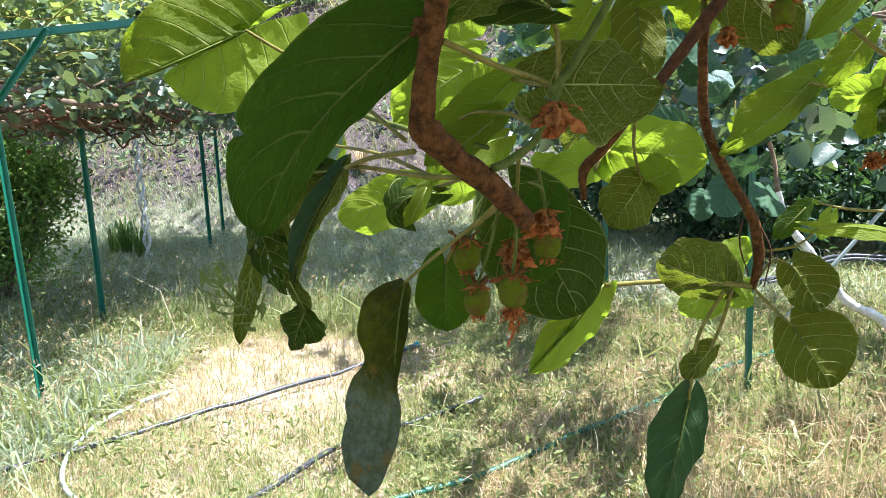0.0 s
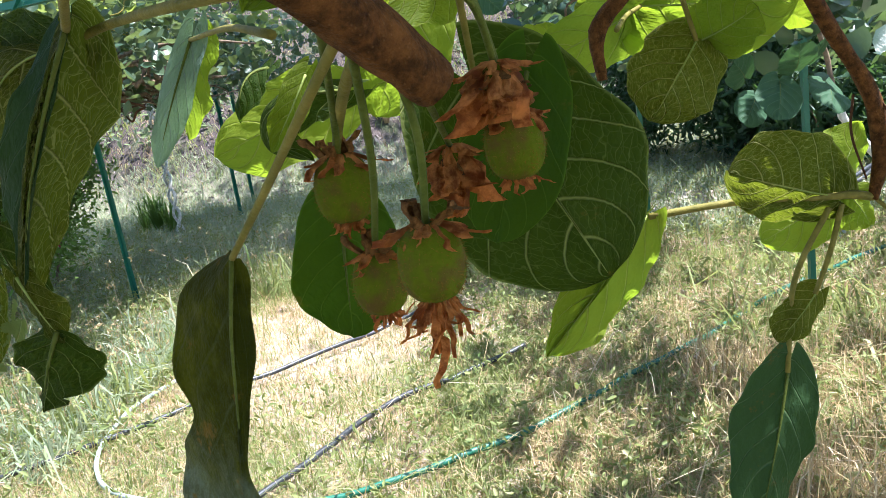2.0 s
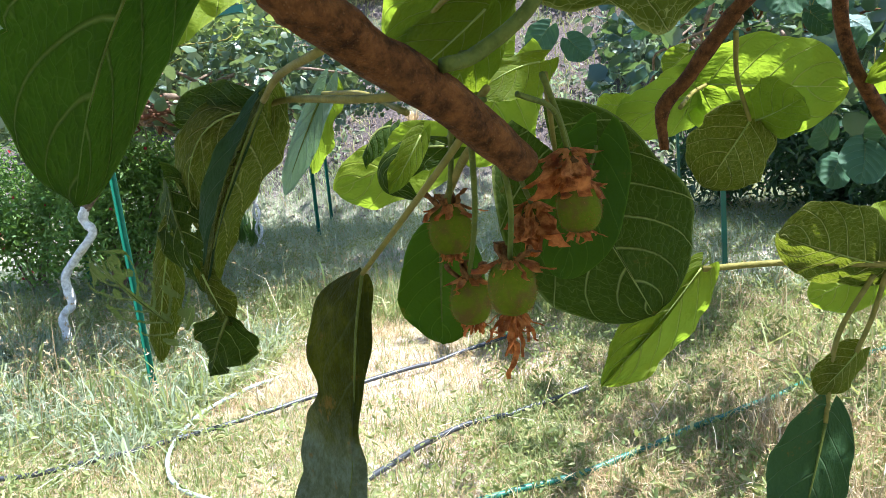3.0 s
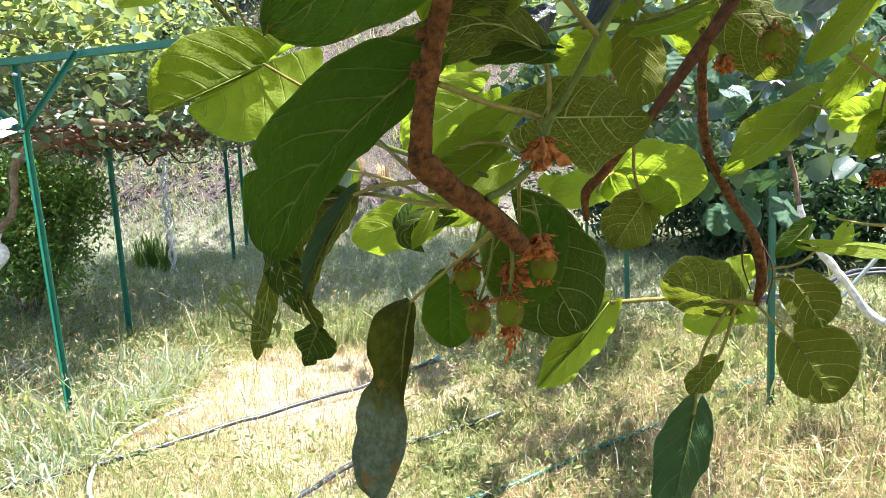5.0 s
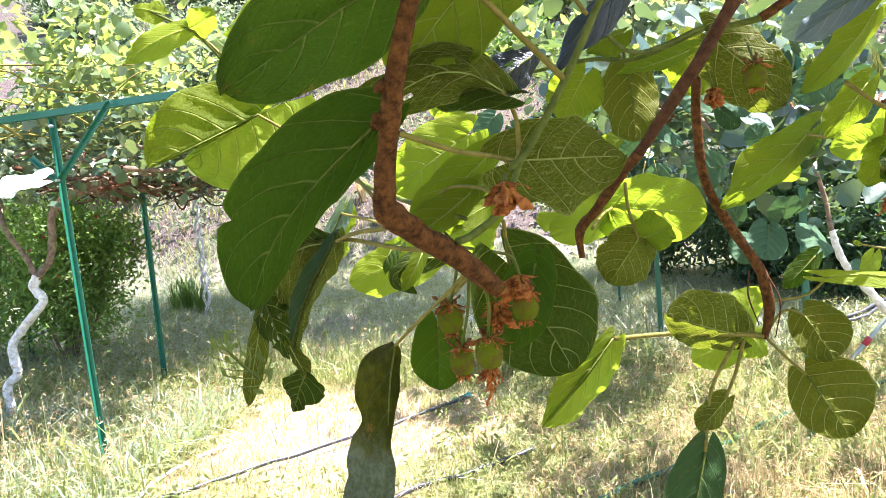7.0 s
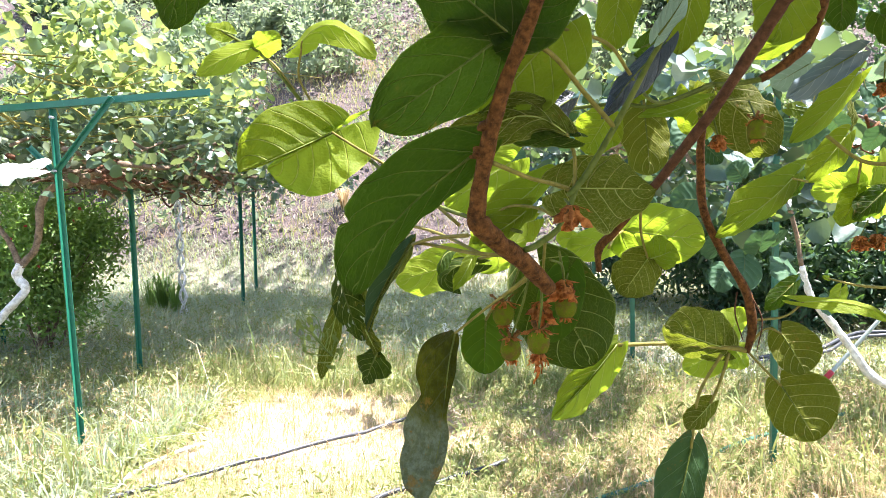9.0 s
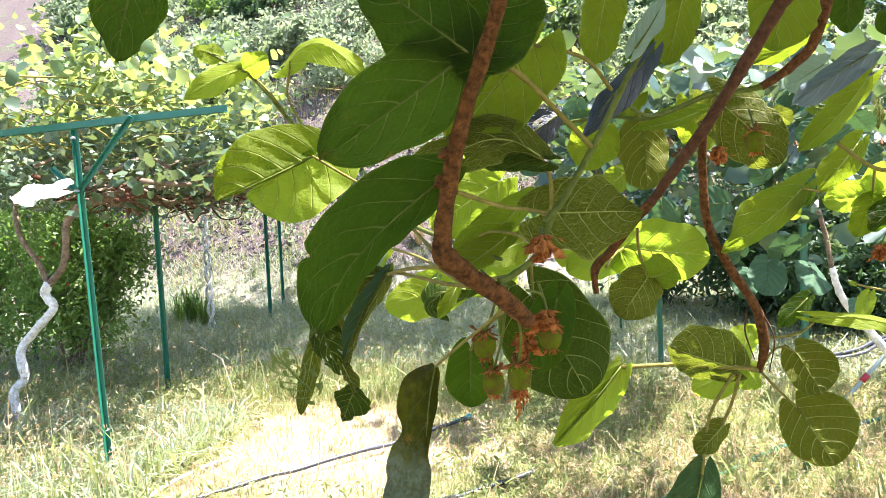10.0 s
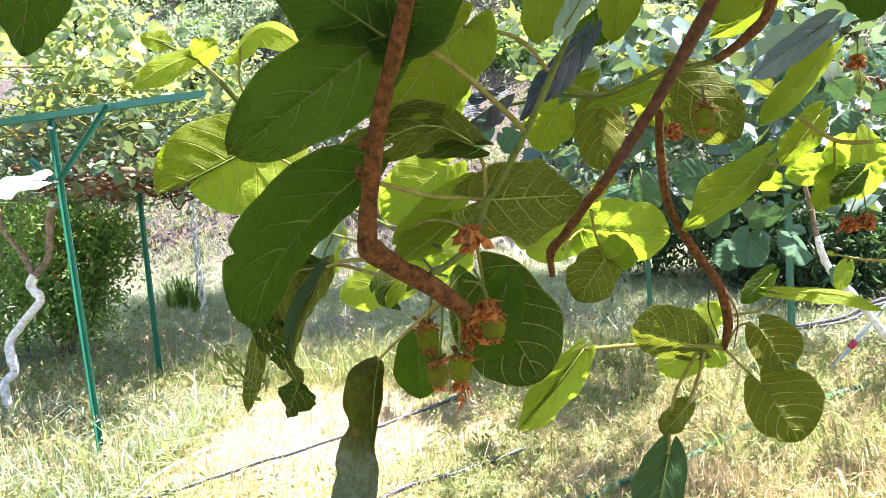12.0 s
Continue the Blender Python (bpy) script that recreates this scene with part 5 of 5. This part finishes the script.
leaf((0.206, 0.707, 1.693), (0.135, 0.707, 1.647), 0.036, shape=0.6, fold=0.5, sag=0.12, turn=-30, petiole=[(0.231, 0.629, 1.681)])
leaf((0.175, 0.868, 1.720), (0.093, 0.868, 1.668), 0.077, shape=0.9, material=LEAF_YOUNG_LIT, fold=0.15)
leaf((0.177, 0.949, 1.658), (0.135, 0.949, 1.575), 0.078, shape=0.9, material=LEAF_YOUNG_LIT, fold=0.15)
leaf((0.203, 0.868, 1.648), (0.161, 0.825, 1.629), 0.038, shape=0.7, fold=0.4, sag=0.1, turn=20)
leaf((0.177, 0.825, 1.680), (0.139, 0.825, 1.618), 0.043, shape=0.8, fold=0.3)
leaf((0.178, 1.008, 1.818), (0.125, 1.008, 1.756), 0.075, shape=0.9, material=LEAF_YOUNG_LIT)
# again one blade in two tints: light on one half is colour
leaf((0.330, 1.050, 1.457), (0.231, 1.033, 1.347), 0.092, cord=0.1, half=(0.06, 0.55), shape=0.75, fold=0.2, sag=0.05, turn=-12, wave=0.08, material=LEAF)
leaf((0.330, 1.052, 1.455), (0.233, 1.035, 1.347), 0.1, cord=0.12, half=(0.62, 0.05), shape=0.8, fold=0.1, sag=0.05, turn=2, wave=0.1, material=LEAF_YOUNG_LIT, ragged=0.045)
leaf((0.340, 1.050, 1.626), (0.452, 1.033, 1.612), 0.092, shape=1, fold=0.12, sag=0.03, material=LEAF_YOUNG_LIT, turn=10, cord=0.3, petiole=[(0.305, 0.949, 1.608), (0.323, 1.017, 1.619)])
leaf((0.345, 1.058, 1.626), (0.259, 1.050, 1.595), 0.060, shape=1, fold=0.12, material=LEAF_YOUNG_LIT, turn=-10)
leaf((0.271, 1.058, 1.613), (0.242, 1.058, 1.617), 0.027, shape=1, material=LEAF_YOUNG_LIT, turn=10)
leaf((0.356, 0.949, 1.593), (0.318, 0.921, 1.548), 0.065, shape=0.9, fold=0.2, sag=0.06, material=LEAF_NET, petiole=[(0.339, 0.903, 1.657), (0.345, 0.936, 1.628)])
leaf((0.360, 0.949, 1.593), (0.388, 0.921, 1.608), 0.051, shape=0.9, fold=0.2, turn=20)
leaf((0.362, 1.008, 1.792), (0.366, 0.987, 1.705), 0.068, shape=0.9, fold=0.3, sag=0.05, material=LEAF_OLIVE, petiole=[(0.351, 0.949, 1.804)])
leaf((0.312, 1.008, 1.789), (0.280, 1.008, 1.737), 0.066, shape=0.9)
leaf((0.325, 0.707, 1.822), (0.263, 0.684, 1.752), 0.029, shape=0.5, fold=0.6, wave=0.12, material=LEAF_DEAD, turn=20, label="withered dark blue-black leaf")
leaf((0.247, 0.868, 1.794), (0.196, 0.850, 1.762), 0.038, shape=0.4, fold=0.5, wave=0.15, material=LEAF_DEAD, turn=-10, ragged=0.05, holes=((0.3, 0.4, 0.2), (-0.4, 0.6, 0.15), (0.1, 0.75, 0.15)))
leaf((0.302, 0.605, 1.813), (0.326, 0.6, 1.85), 0.019, shape=0.7, fold=0.3, sag=0.08, material=LEAF_FELT, turn=20)
leaf((0.302, 0.800, 1.914), (0.285, 0.777, 1.832), 0.047, shape=0.9, fold=0.15, turn=20)
leaf((0.386, 0.825, 1.918), (0.361, 0.800, 1.833), 0.047, shape=0.9, fold=0.15)
leaf((0.334, 0.868, 1.854), (0.379, 0.838, 1.865), 0.036, shape=0.7, fold=0.3, material=LEAF_SHADED)
leaf((0.352, 0.949, 1.824), (0.310, 0.949, 1.808), 0.041, shape=0.6, fold=0.4, turn=40)
leaf((0.423, 0.949, 1.798), (0.343, 0.949, 1.781), 0.034, shape=0.5, fold=0.4, turn=-50)
leaf((0.509, 0.868, 1.930), (0.481, 0.850, 1.851), 0.077, shape=1, fold=0.1)
leaf((0.623, 1.008, 1.947), (0.621, 1.008, 1.893), 0.042, shape=1, fold=0.2, material=LEAF_SHADED)
leaf((0.457, 1.000, 1.819), (0.531, 0.975, 1.731), 0.087, shape=0.8, fold=0.2, sag=0.05, material=LEAF_NET, petiole=[(0.438, 0.936, 1.817)])
leaf((0.434, 1.050, 1.824), (0.457, 1.050, 1.756), 0.067, shape=0.8, fold=0.3)
leaf((0.615, 1.090, 1.920), (0.523, 1.066, 1.871), 0.041, shape=0.6, fold=0.35, turn=-40)
leaf((0.583, 1.066, 1.698), (0.470, 1.050, 1.615), 0.064, shape=0.5, fold=0.4, sag=0.08, turn=-25, petiole=[(0.614, 1.090, 1.693)])
leaf((0.596, 1.090, 1.694), (0.540, 1.066, 1.675), 0.046, shape=0.7, fold=0.3, material=LEAF_SHADED)
leaf((0.680, 1.090, 1.878), (0.571, 1.066, 1.811), 0.042, shape=0.7, fold=0.4, sag=0.06, wave=0.24, material=LEAF_SLATE, turn=15)
leaf((0.682, 1.102, 1.844), (0.583, 1.074, 1.749), 0.049, shape=0.4, fold=0.45, sag=0.08, turn=-20)
leaf((0.679, 1.120, 1.759), (0.624, 1.120, 1.692), 0.047, shape=0.6, fold=0.4)
leaf((0.698, 1.120, 1.687), (0.628, 1.108, 1.680), 0.055, shape=0.9, material=LEAF_YOUNG_LIT, turn=-30, petiole=[(0.671, 1.050, 1.717)])
leaf((0.702, 1.120, 1.683), (0.772, 1.120, 1.697), 0.101, shape=0.9, material=LEAF_YOUNG_LIT, turn=15)
leaf((0.693, 1.108, 1.676), (0.667, 1.102, 1.626), 0.043, shape=0.8)
leaf((0.723, 1.096, 1.674), (0.678, 1.090, 1.635), 0.038, shape=0.5, fold=0.5, material=LEAF_SHADED)
leaf((0.490, 1.082, 1.447), (0.400, 1.050, 1.484), 0.098, half=(0.75, 1.0), shape=0.95, fold=0.2, sag=0.06, turn=-14, wave=0.06, cord=0.3, ragged=0.02, material=LEAF_NET)
leaf((0.492, 1.090, 1.448), (0.528, 1.108, 1.503), 0.056, shape=0.7, fold=0.3, material=LEAF_YOUNG_LIT, turn=20)
leaf((0.497, 1.096, 1.439), (0.438, 1.102, 1.407), 0.056, shape=0.9, material=LEAF_YOUNG_LIT, turn=20)
leaf((0.512, 1.096, 1.442), (0.532, 1.102, 1.411), 0.044, shape=0.9, material=LEAF_YOUNG_LIT, turn=-20)
leaf((0.577, 1.080, 1.466), (0.604, 1.058, 1.412), 0.076, half=(1.15, 0.75), shape=1.05, fold=0.12, sag=0.04, cord=0.3, wave=0.06, ragged=0.005, material=LEAF_OLIVE, petiole=[(0.530, 1.090, 1.439), (0.548, 1.088, 1.468), (0.562, 1.084, 1.474)])
leaf((0.573, 1.068, 1.391), (0.612, 1.040, 1.318), 0.104, half=(1.25, 0.75), shape=1.0, fold=0.12, sag=0.05, cord=0.25, wave=0.06, ragged=0.008, material=LEAF_OLIVE, petiole=[(0.530, 1.090, 1.439), (0.552, 1.078, 1.413)])
leaf((0.613, 1.096, 1.512), (0.738, 1.074, 1.486), 0.032, shape=0.5, fold=0.4, sag=0.12, turn=-50, material=LEAF_YOUNG_LIT, petiole=[(0.541, 1.090, 1.486), (0.584, 1.090, 1.492)])
leaf((0.607, 1.120, 1.538), (0.560, 1.108, 1.499), 0.032, shape=0.6, fold=0.3, material=LEAF_SHADED)
leaf((0.472, 1.074, 1.362), (0.433, 1.058, 1.328), 0.038, shape=0.9, fold=0.35, material=LEAF_NET, thick=0.002, petiole=[(0.502, 1.086, 1.437), (0.489, 1.082, 1.396)])
leaf((0.440, 1.058, 1.298), (0.397, 1.033, 1.154), 0.068, shape=0.95, fold=0.3, sag=0.04, cord=0.2, wave=0.12, material=LEAF_BLUE, thick=0.0021, petiole=[(0.491, 1.086, 1.435), (0.455, 1.074, 1.376)])
leaf((0.695, 1.050, 1.923), (0.737, 1.050, 1.877), 0.057, shape=0.9, material=LEAF_SHADED)
leaf((0.867, 1.750, 1.974), (0.783, 1.750, 1.926), 0.074, shape=0.9, material=LEAF_FELT)
# the torn leaves hanging beside the cane
leaf((0.075, 0.690, 1.631), (0.023, 0.700, 1.533), 0.058, via=[(0.055, 0.692, 1.599), (0.035, 0.697, 1.564)], half=(0.03, 0.6), shape=0.7, fold=0.2, sag=0, wave=0.05, turn=5, material=LEAF_BLUE, ragged=0.035, cord=0.1, petiole=[(0.136, 0.612, 1.643), (0.102, 0.650, 1.639)])
leaf((0.075, 0.690, 1.632), (0.022, 0.700, 1.532), 0.101, via=[(0.055, 0.692, 1.600), (0.035, 0.697, 1.564)], half=(1.0, 0.03), shape=0.6, fold=0.15, sag=0, wave=0.03, turn=-82, material=LEAF_NET, ragged=0.03, cord=0.1)
leaf((0.058, 0.715, 1.628), (0.007, 0.730, 1.559), 0.040, via=[(0.027, 0.720, 1.622), (0.007, 0.725, 1.593)], shape=0.9, fold=0.3, sag=0, wave=0.1, turn=15, material=LEAF_NET, cord=0.15, ragged=0.04, petiole=[(0.180, 0.624, 1.623), (0.139, 0.640, 1.625), (0.084, 0.700, 1.631)])
leaf((0.057, 0.720, 1.629), (-0.004, 0.740, 1.628), 0.036, shape=0.95, fold=0.3, sag=0.06, wave=0.08, turn=-20, material=LEAF_VEINED, cord=0.2)
leaf((-0.009, 0.730, 1.588), (0.016, 0.715, 1.527), 0.040, shape=0.7, fold=0.35, wave=0.14, material=LEAF_VEINED, ragged=0.06, turn=8, lace=-0.35)
leaf((-0.015, 0.730, 1.556), (-0.036, 0.735, 1.481), 0.019, shape=0.9, fold=0.7, wave=0.15, material=LEAF_NET, ragged=0.05, turn=-15)
leaf((-0.022, 0.728, 1.508), (-0.05, 0.705, 1.556), 0.040, shape=0.6, fold=0.3, wave=0.12, material=LEAF_PALE, ragged=0.05, turn=10, lace=0.22, thick=0.0008)
leaf((0.022, 0.700, 1.542), (0.037, 0.697, 1.513), 0.013, shape=0.8, fold=0.6, wave=0.2, material=LEAF_NET, ragged=0.08, turn=-10)
leaf((0.035, 0.697, 1.518), (0.021, 0.695, 1.485), 0.032, shape=1, fold=0.3, wave=0.2, material=LEAF_VEINED, ragged=0.07, turn=10, cord=0.1)
leaf((0.013, 0.949, 1.647), (-0.033, 0.949, 1.562), 0.027, shape=0.6, fold=0.25, sag=0.04, material=LEAF_FELT, petiole=[(0.144, 0.707, 1.619), (0.085, 0.825, 1.637)])
leaf((0.014, 0.962, 1.647), (-0.010, 0.962, 1.579), 0.031, shape=0.5, fold=0.35, material=LEAF_YOUNG_LIT, turn=20, ragged=0.05)
leaf((0.103, 0.825, 1.613), (0.091, 0.800, 1.587), 0.017, shape=0.4, fold=0.8, sag=0.25, wave=0.1, material=LEAF_SHADED, turn=30)
leaf((0.129, 0.800, 1.606), (0.108, 0.788, 1.571), 0.018, shape=0.6, fold=0.4, sag=0.1, turn=-20)
# near-white leaf colour that stands in for strong sunlight
LEAF_SUNLIT = leaf_material("kiwi_leaf_sunlit", (0.42, 0.46, 0.36), (0.6, 0.62, 0.52), (0.6, 0.64, 0.5), (0.5, 0.56, 0.3), 0.3, 0.4, 0.8, relief=0.4)
# a pale leaf hanging from the other row; its whiteness is glaring sun put into the colour
leaf((-2.66, 4.200, 1.91), (-2.96, 4.150, 1.87), 0.235, shape=0.9, wave=0.08, material=LEAF_SUNLIT, on=LEFT_VINE, turn=48, ragged=0.06)
# round leaves further along the row
leaf((1.161, 2.980, 1.455), (1.143, 2.892, 1.535), 0.132, shape=1, fold=0.08, cord=0.25, wave=0.04, ragged=0.01, material=LEAF_TEAL)
leaf((1.108, 2.980, 1.425), (1.067, 2.892, 1.307), 0.150, shape=1, fold=0.08, cord=0.25, wave=0.04, ragged=0.01, material=LEAF_TEAL)
leaf((1.057, 3.070, 1.376), (0.988, 2.980, 1.301), 0.122, shape=1, fold=0.08, cord=0.25, wave=0.04, ragged=0.01, material=LEAF_TEAL)
leaf((1.027, 3.070, 1.446), (0.965, 2.980, 1.510), 0.122, shape=1, fold=0.08, cord=0.25, wave=0.04, ragged=0.01, material=LEAF_TEAL)
leaf((1.323, 3.160, 1.387), (1.269, 2.980, 1.307), 0.156, shape=1, fold=0.08, cord=0.25, wave=0.04, ragged=0.01, material=LEAF_TEAL)
leaf((1.271, 3.160, 1.459), (1.236, 2.980, 1.526), 0.122, shape=1, fold=0.08, cord=0.25, wave=0.04, ragged=0.01, material=LEAF_TEAL)
leaf((1.202, 3.340, 1.756), (1.158, 3.340, 1.820), 0.109, shape=1, fold=0.08, cord=0.25, wave=0.04, ragged=0.01, material=LEAF_TEAL)
leaf((1.035, 3.340, 1.659), (0.892, 3.340, 1.657), 0.159, shape=1, fold=0.08, cord=0.25, wave=0.04, ragged=0.01, material=LEAF_TEAL)
leaf((0.820, 3.340, 1.637), (0.722, 3.340, 1.607), 0.148, shape=1, fold=0.08, cord=0.25, wave=0.04, ragged=0.01, material=LEAF_TEAL)
leaf((1.430, 2.980, 1.255), (1.374, 2.892, 1.217), 0.085, shape=1, fold=0.08, cord=0.25, wave=0.04, ragged=0.01, material=LEAF_TEAL)
leaf((0.084, 3.700, 1.990), (-0.006, 3.700, 1.886), 0.140, shape=1, fold=0.08, cord=0.25, wave=0.04, ragged=0.01, material=LEAF_TEAL)
leaf((0.164, 3.700, 1.929), (0.242, 3.700, 1.840), 0.125, shape=1, fold=0.08, cord=0.25, wave=0.04, ragged=0.01, material=LEAF_TEAL)
leaf((1.292, 2.980, 1.948), (1.248, 2.980, 1.867), 0.128, shape=1, fold=0.08, cord=0.25, wave=0.04, ragged=0.01, material=LEAF_TEAL)
leaf((1.351, 2.980, 1.901), (1.429, 2.980, 1.853), 0.127, shape=1, fold=0.08, cord=0.25, wave=0.04, ragged=0.01, material=LEAF_TEAL)
leaf((1.186, 2.804, 1.758), (1.145, 2.804, 1.700), 0.121, shape=1, fold=0.08, cord=0.25, wave=0.04, ragged=0.01, material=LEAF_TEAL)
# hanging leaves further back in the row
BACK = np.random.default_rng(29)
for k in range(46):
    y = BACK.uniform(2.7, 4.7)
    p = Vector((BACK.uniform(0.42, 2.5) * (0.45 + 0.15 * y), y, BACK.uniform(1.62, 2.3)))
    if p.x > 0.42 * y and p.z < 1.8:
        p.z += 0.3
    way = Vector((BACK.normal(0, 0.6), BACK.normal(0, 0.35), BACK.uniform(-1.0, -0.1))).normalized()
    size = BACK.uniform(0.09, 0.15)
    leaf(p, p + way * size, size * BACK.uniform(0.8, 1.0), turn=BACK.uniform(-45, 45), shape=0.95, fold=BACK.uniform(0.05, 0.35), cord=0.25, wave=0.07, ragged=0.015,
         material=(LEAF_TEAL, LEAF_BLUE, LEAF_TEAL, LEAF, LEAF_TEAL, LEAF_NET, LEAF_TEAL, LEAF_FELT)[k % 8], petiole=[p + Vector((BACK.uniform(-0.05, 0.05), 0.03, BACK.uniform(0.04, 0.1)))])
# fruit and withered flowers
fruit((0.166, 0.684, 1.561), 0.0107, [(0.186, 0.607, 1.625), (0.175, 0.651, 1.592)], seed=1)
fruit((0.199, 0.640, 1.541), 0.0104, [(0.198, 0.607, 1.613), (0.202, 0.629, 1.581)], seed=2, tail=2.6)
fruit((0.173, 0.684, 1.525), 0.0102, [(0.192, 0.607, 1.615), (0.184, 0.651, 1.572)], seed=3)
fruit((0.204, 0.707, 1.562), 0.0094, [(0.203, 0.618, 1.602)], seed=4, flower=True)
fruit((0.228, 0.684, 1.568), 0.0106, [(0.218, 0.629, 1.627), (0.224, 0.662, 1.603)], seed=5, hair=1.2)
fruit((0.225, 0.662, 1.590), 0.0087, [(0.209, 0.618, 1.620), (0.221, 0.640, 1.613)], seed=6, flower=True)
fruit((0.223, 0.557, 1.663), 0.0084, [(0.222, 0.607, 1.674)], seed=7, flower=True)
fruit((0.455, 0.825, 1.749), 0.0104, [(0.476, 0.921, 1.794)], seed=8)
fruit((0.446, 0.949, 1.748), 0.0081, [(0.439, 0.949, 1.780)], seed=9, flower=True)
fruit((0.719, 1.090, 1.828), 0.0090, [(0.720, 1.090, 1.865)], seed=10, flower=True)
fruit((0.799, 1.330, 1.589), 0.0122, [(0.816, 1.330, 1.635)], seed=11, flower=True)
fruit((0.828, 1.330, 1.592), 0.0122, [(0.825, 1.330, 1.635)], seed=12, flower=True)
# a budding twig beyond the post
tube("twig", [(1.321, 2.277, 1.386), (1.222, 2.277, 1.396), (1.138, 2.277, 1.417)], [0.0049, 0.0041, 0.0024], STEM_TAN, VINE, sides=6)
leaf((1.176, 2.277, 1.385), (1.150, 2.277, 1.309), 0.056, shape=0.7, material=LEAF_YOUNG_LIT)
leaf((1.141, 2.277, 1.415), (1.120, 2.277, 1.426), 0.015, shape=0.5, material=LEAF_YOUNG_LIT)
GAPS = [(0.382, 1.008, 1.627), (0.431, 1.000, 1.625), (-0.09, 0.84, 1.725), (-0.04, 0.85, 1.71), (-0.284, 1.120, 1.912), (-0.209, 1.120, 1.935), (-0.122, 1.120, 1.910), (0.079, 0.838, 1.575), (0.291, 1.042, 1.393), (0.492, 1.096, 1.415), (0.728, 1.120, 1.693), (0.135, 0.868, 1.694), (0.152, 0.949, 1.617), (0.150, 1.008, 1.787), (0.228, 0.63, 1.80, 0.045), (0.2, 0.615, 1.775, 0.03), (0.215, 0.58, 1.85, 0.06)]


def unseen_canopy():
    """Unseen leaves added over and behind the walk, as if the row's own; they shade it."""
    rng = np.random.default_rng(77)
    c = np.concatenate([row_leaves(rng, 3200, (-4.2, -0.3), (-5.0, 0.5), 2.25, 2.65, 0.12, hang=0.0, bunch=1), row_leaves(rng, 1300, (-0.3, 3.4), (-6.5, -4.0), 2.25, 2.65, 0.12, hang=0.0, bunch=1),
                        row_leaves(rng, 2300, (-0.3, 3.4), (-4.0, 0.6), 2.25, 2.65, 0.12, hang=0.0, bunch=1), row_leaves(rng, 1300, (-0.6, 1.9), (0.5, 1.7), 2.42, 2.72, 0.12, hang=0.0, bunch=1),
                        row_leaves(rng, 420, (1.5, 3.4), (0.6, 2.6), 2.35, 2.7, 0.12, hang=0.0, bunch=1), row_leaves(rng, 200, (1.4, 3.2), (2.4, 3.5), 2.55, 2.8, 0.12, hang=0.0, bunch=1)])
    # no straight border to the row
    edge = rng.normal(0, 1, (len(c), 2))
    c[:, 0] += edge[:, 0] * 0.22
    c[:, 1] -= np.abs(edge[:, 1]) * 0.18
    # closer leaves, also added unseen, to shade the cane, its fruit and single leaves
    for p, n in (((0.06, 0.58, 1.64), 90), ((0.1, 0.56, 1.69), 60), ((0.03, 0.58, 1.6), 40), ((0.42, 1.04, 1.23), 40), ((0.12, 0.52, 1.76), 70), ((0.22, 0.68, 1.55), 70), ((0.25, 0.6, 1.75), 50), ((0.72, 1.08, 1.6), 40), ((0.61, 1.06, 1.43), 90), ((0.64, 1.05, 1.36), 80), ((0.35, 0.93, 1.57), 50), ((0.46, 1.07, 1.49), 45), ((0.3, 0.68, 1.69), 30)):
        c = np.concatenate([c, np.array(p) + np.array(SUN_DIR) * rng.uniform(0.85, 1.15, (n, 1)) + rng.normal(0, (0.11, 0.07, 0.03), (n, 3))])
    # gaps cut along the sun's direction so that it reaches single leaves below
    for p in GAPS:
        q = c - np.array(p[:3])
        along = q @ np.array(SUN_DIR)
        off = np.linalg.norm(q - along[:, None] * np.array(SUN_DIR), axis=1)
        c = c[off > (p[3] if len(p) > 3 else 0.1)]
    v, f = leaf_cloud(rng, c, 0.13, 0.3, 0.7, 0.95)
    fast_mesh("crown", v, f, CANOPY_SHADED, VINE, kind="stuff")


unseen_canopy()
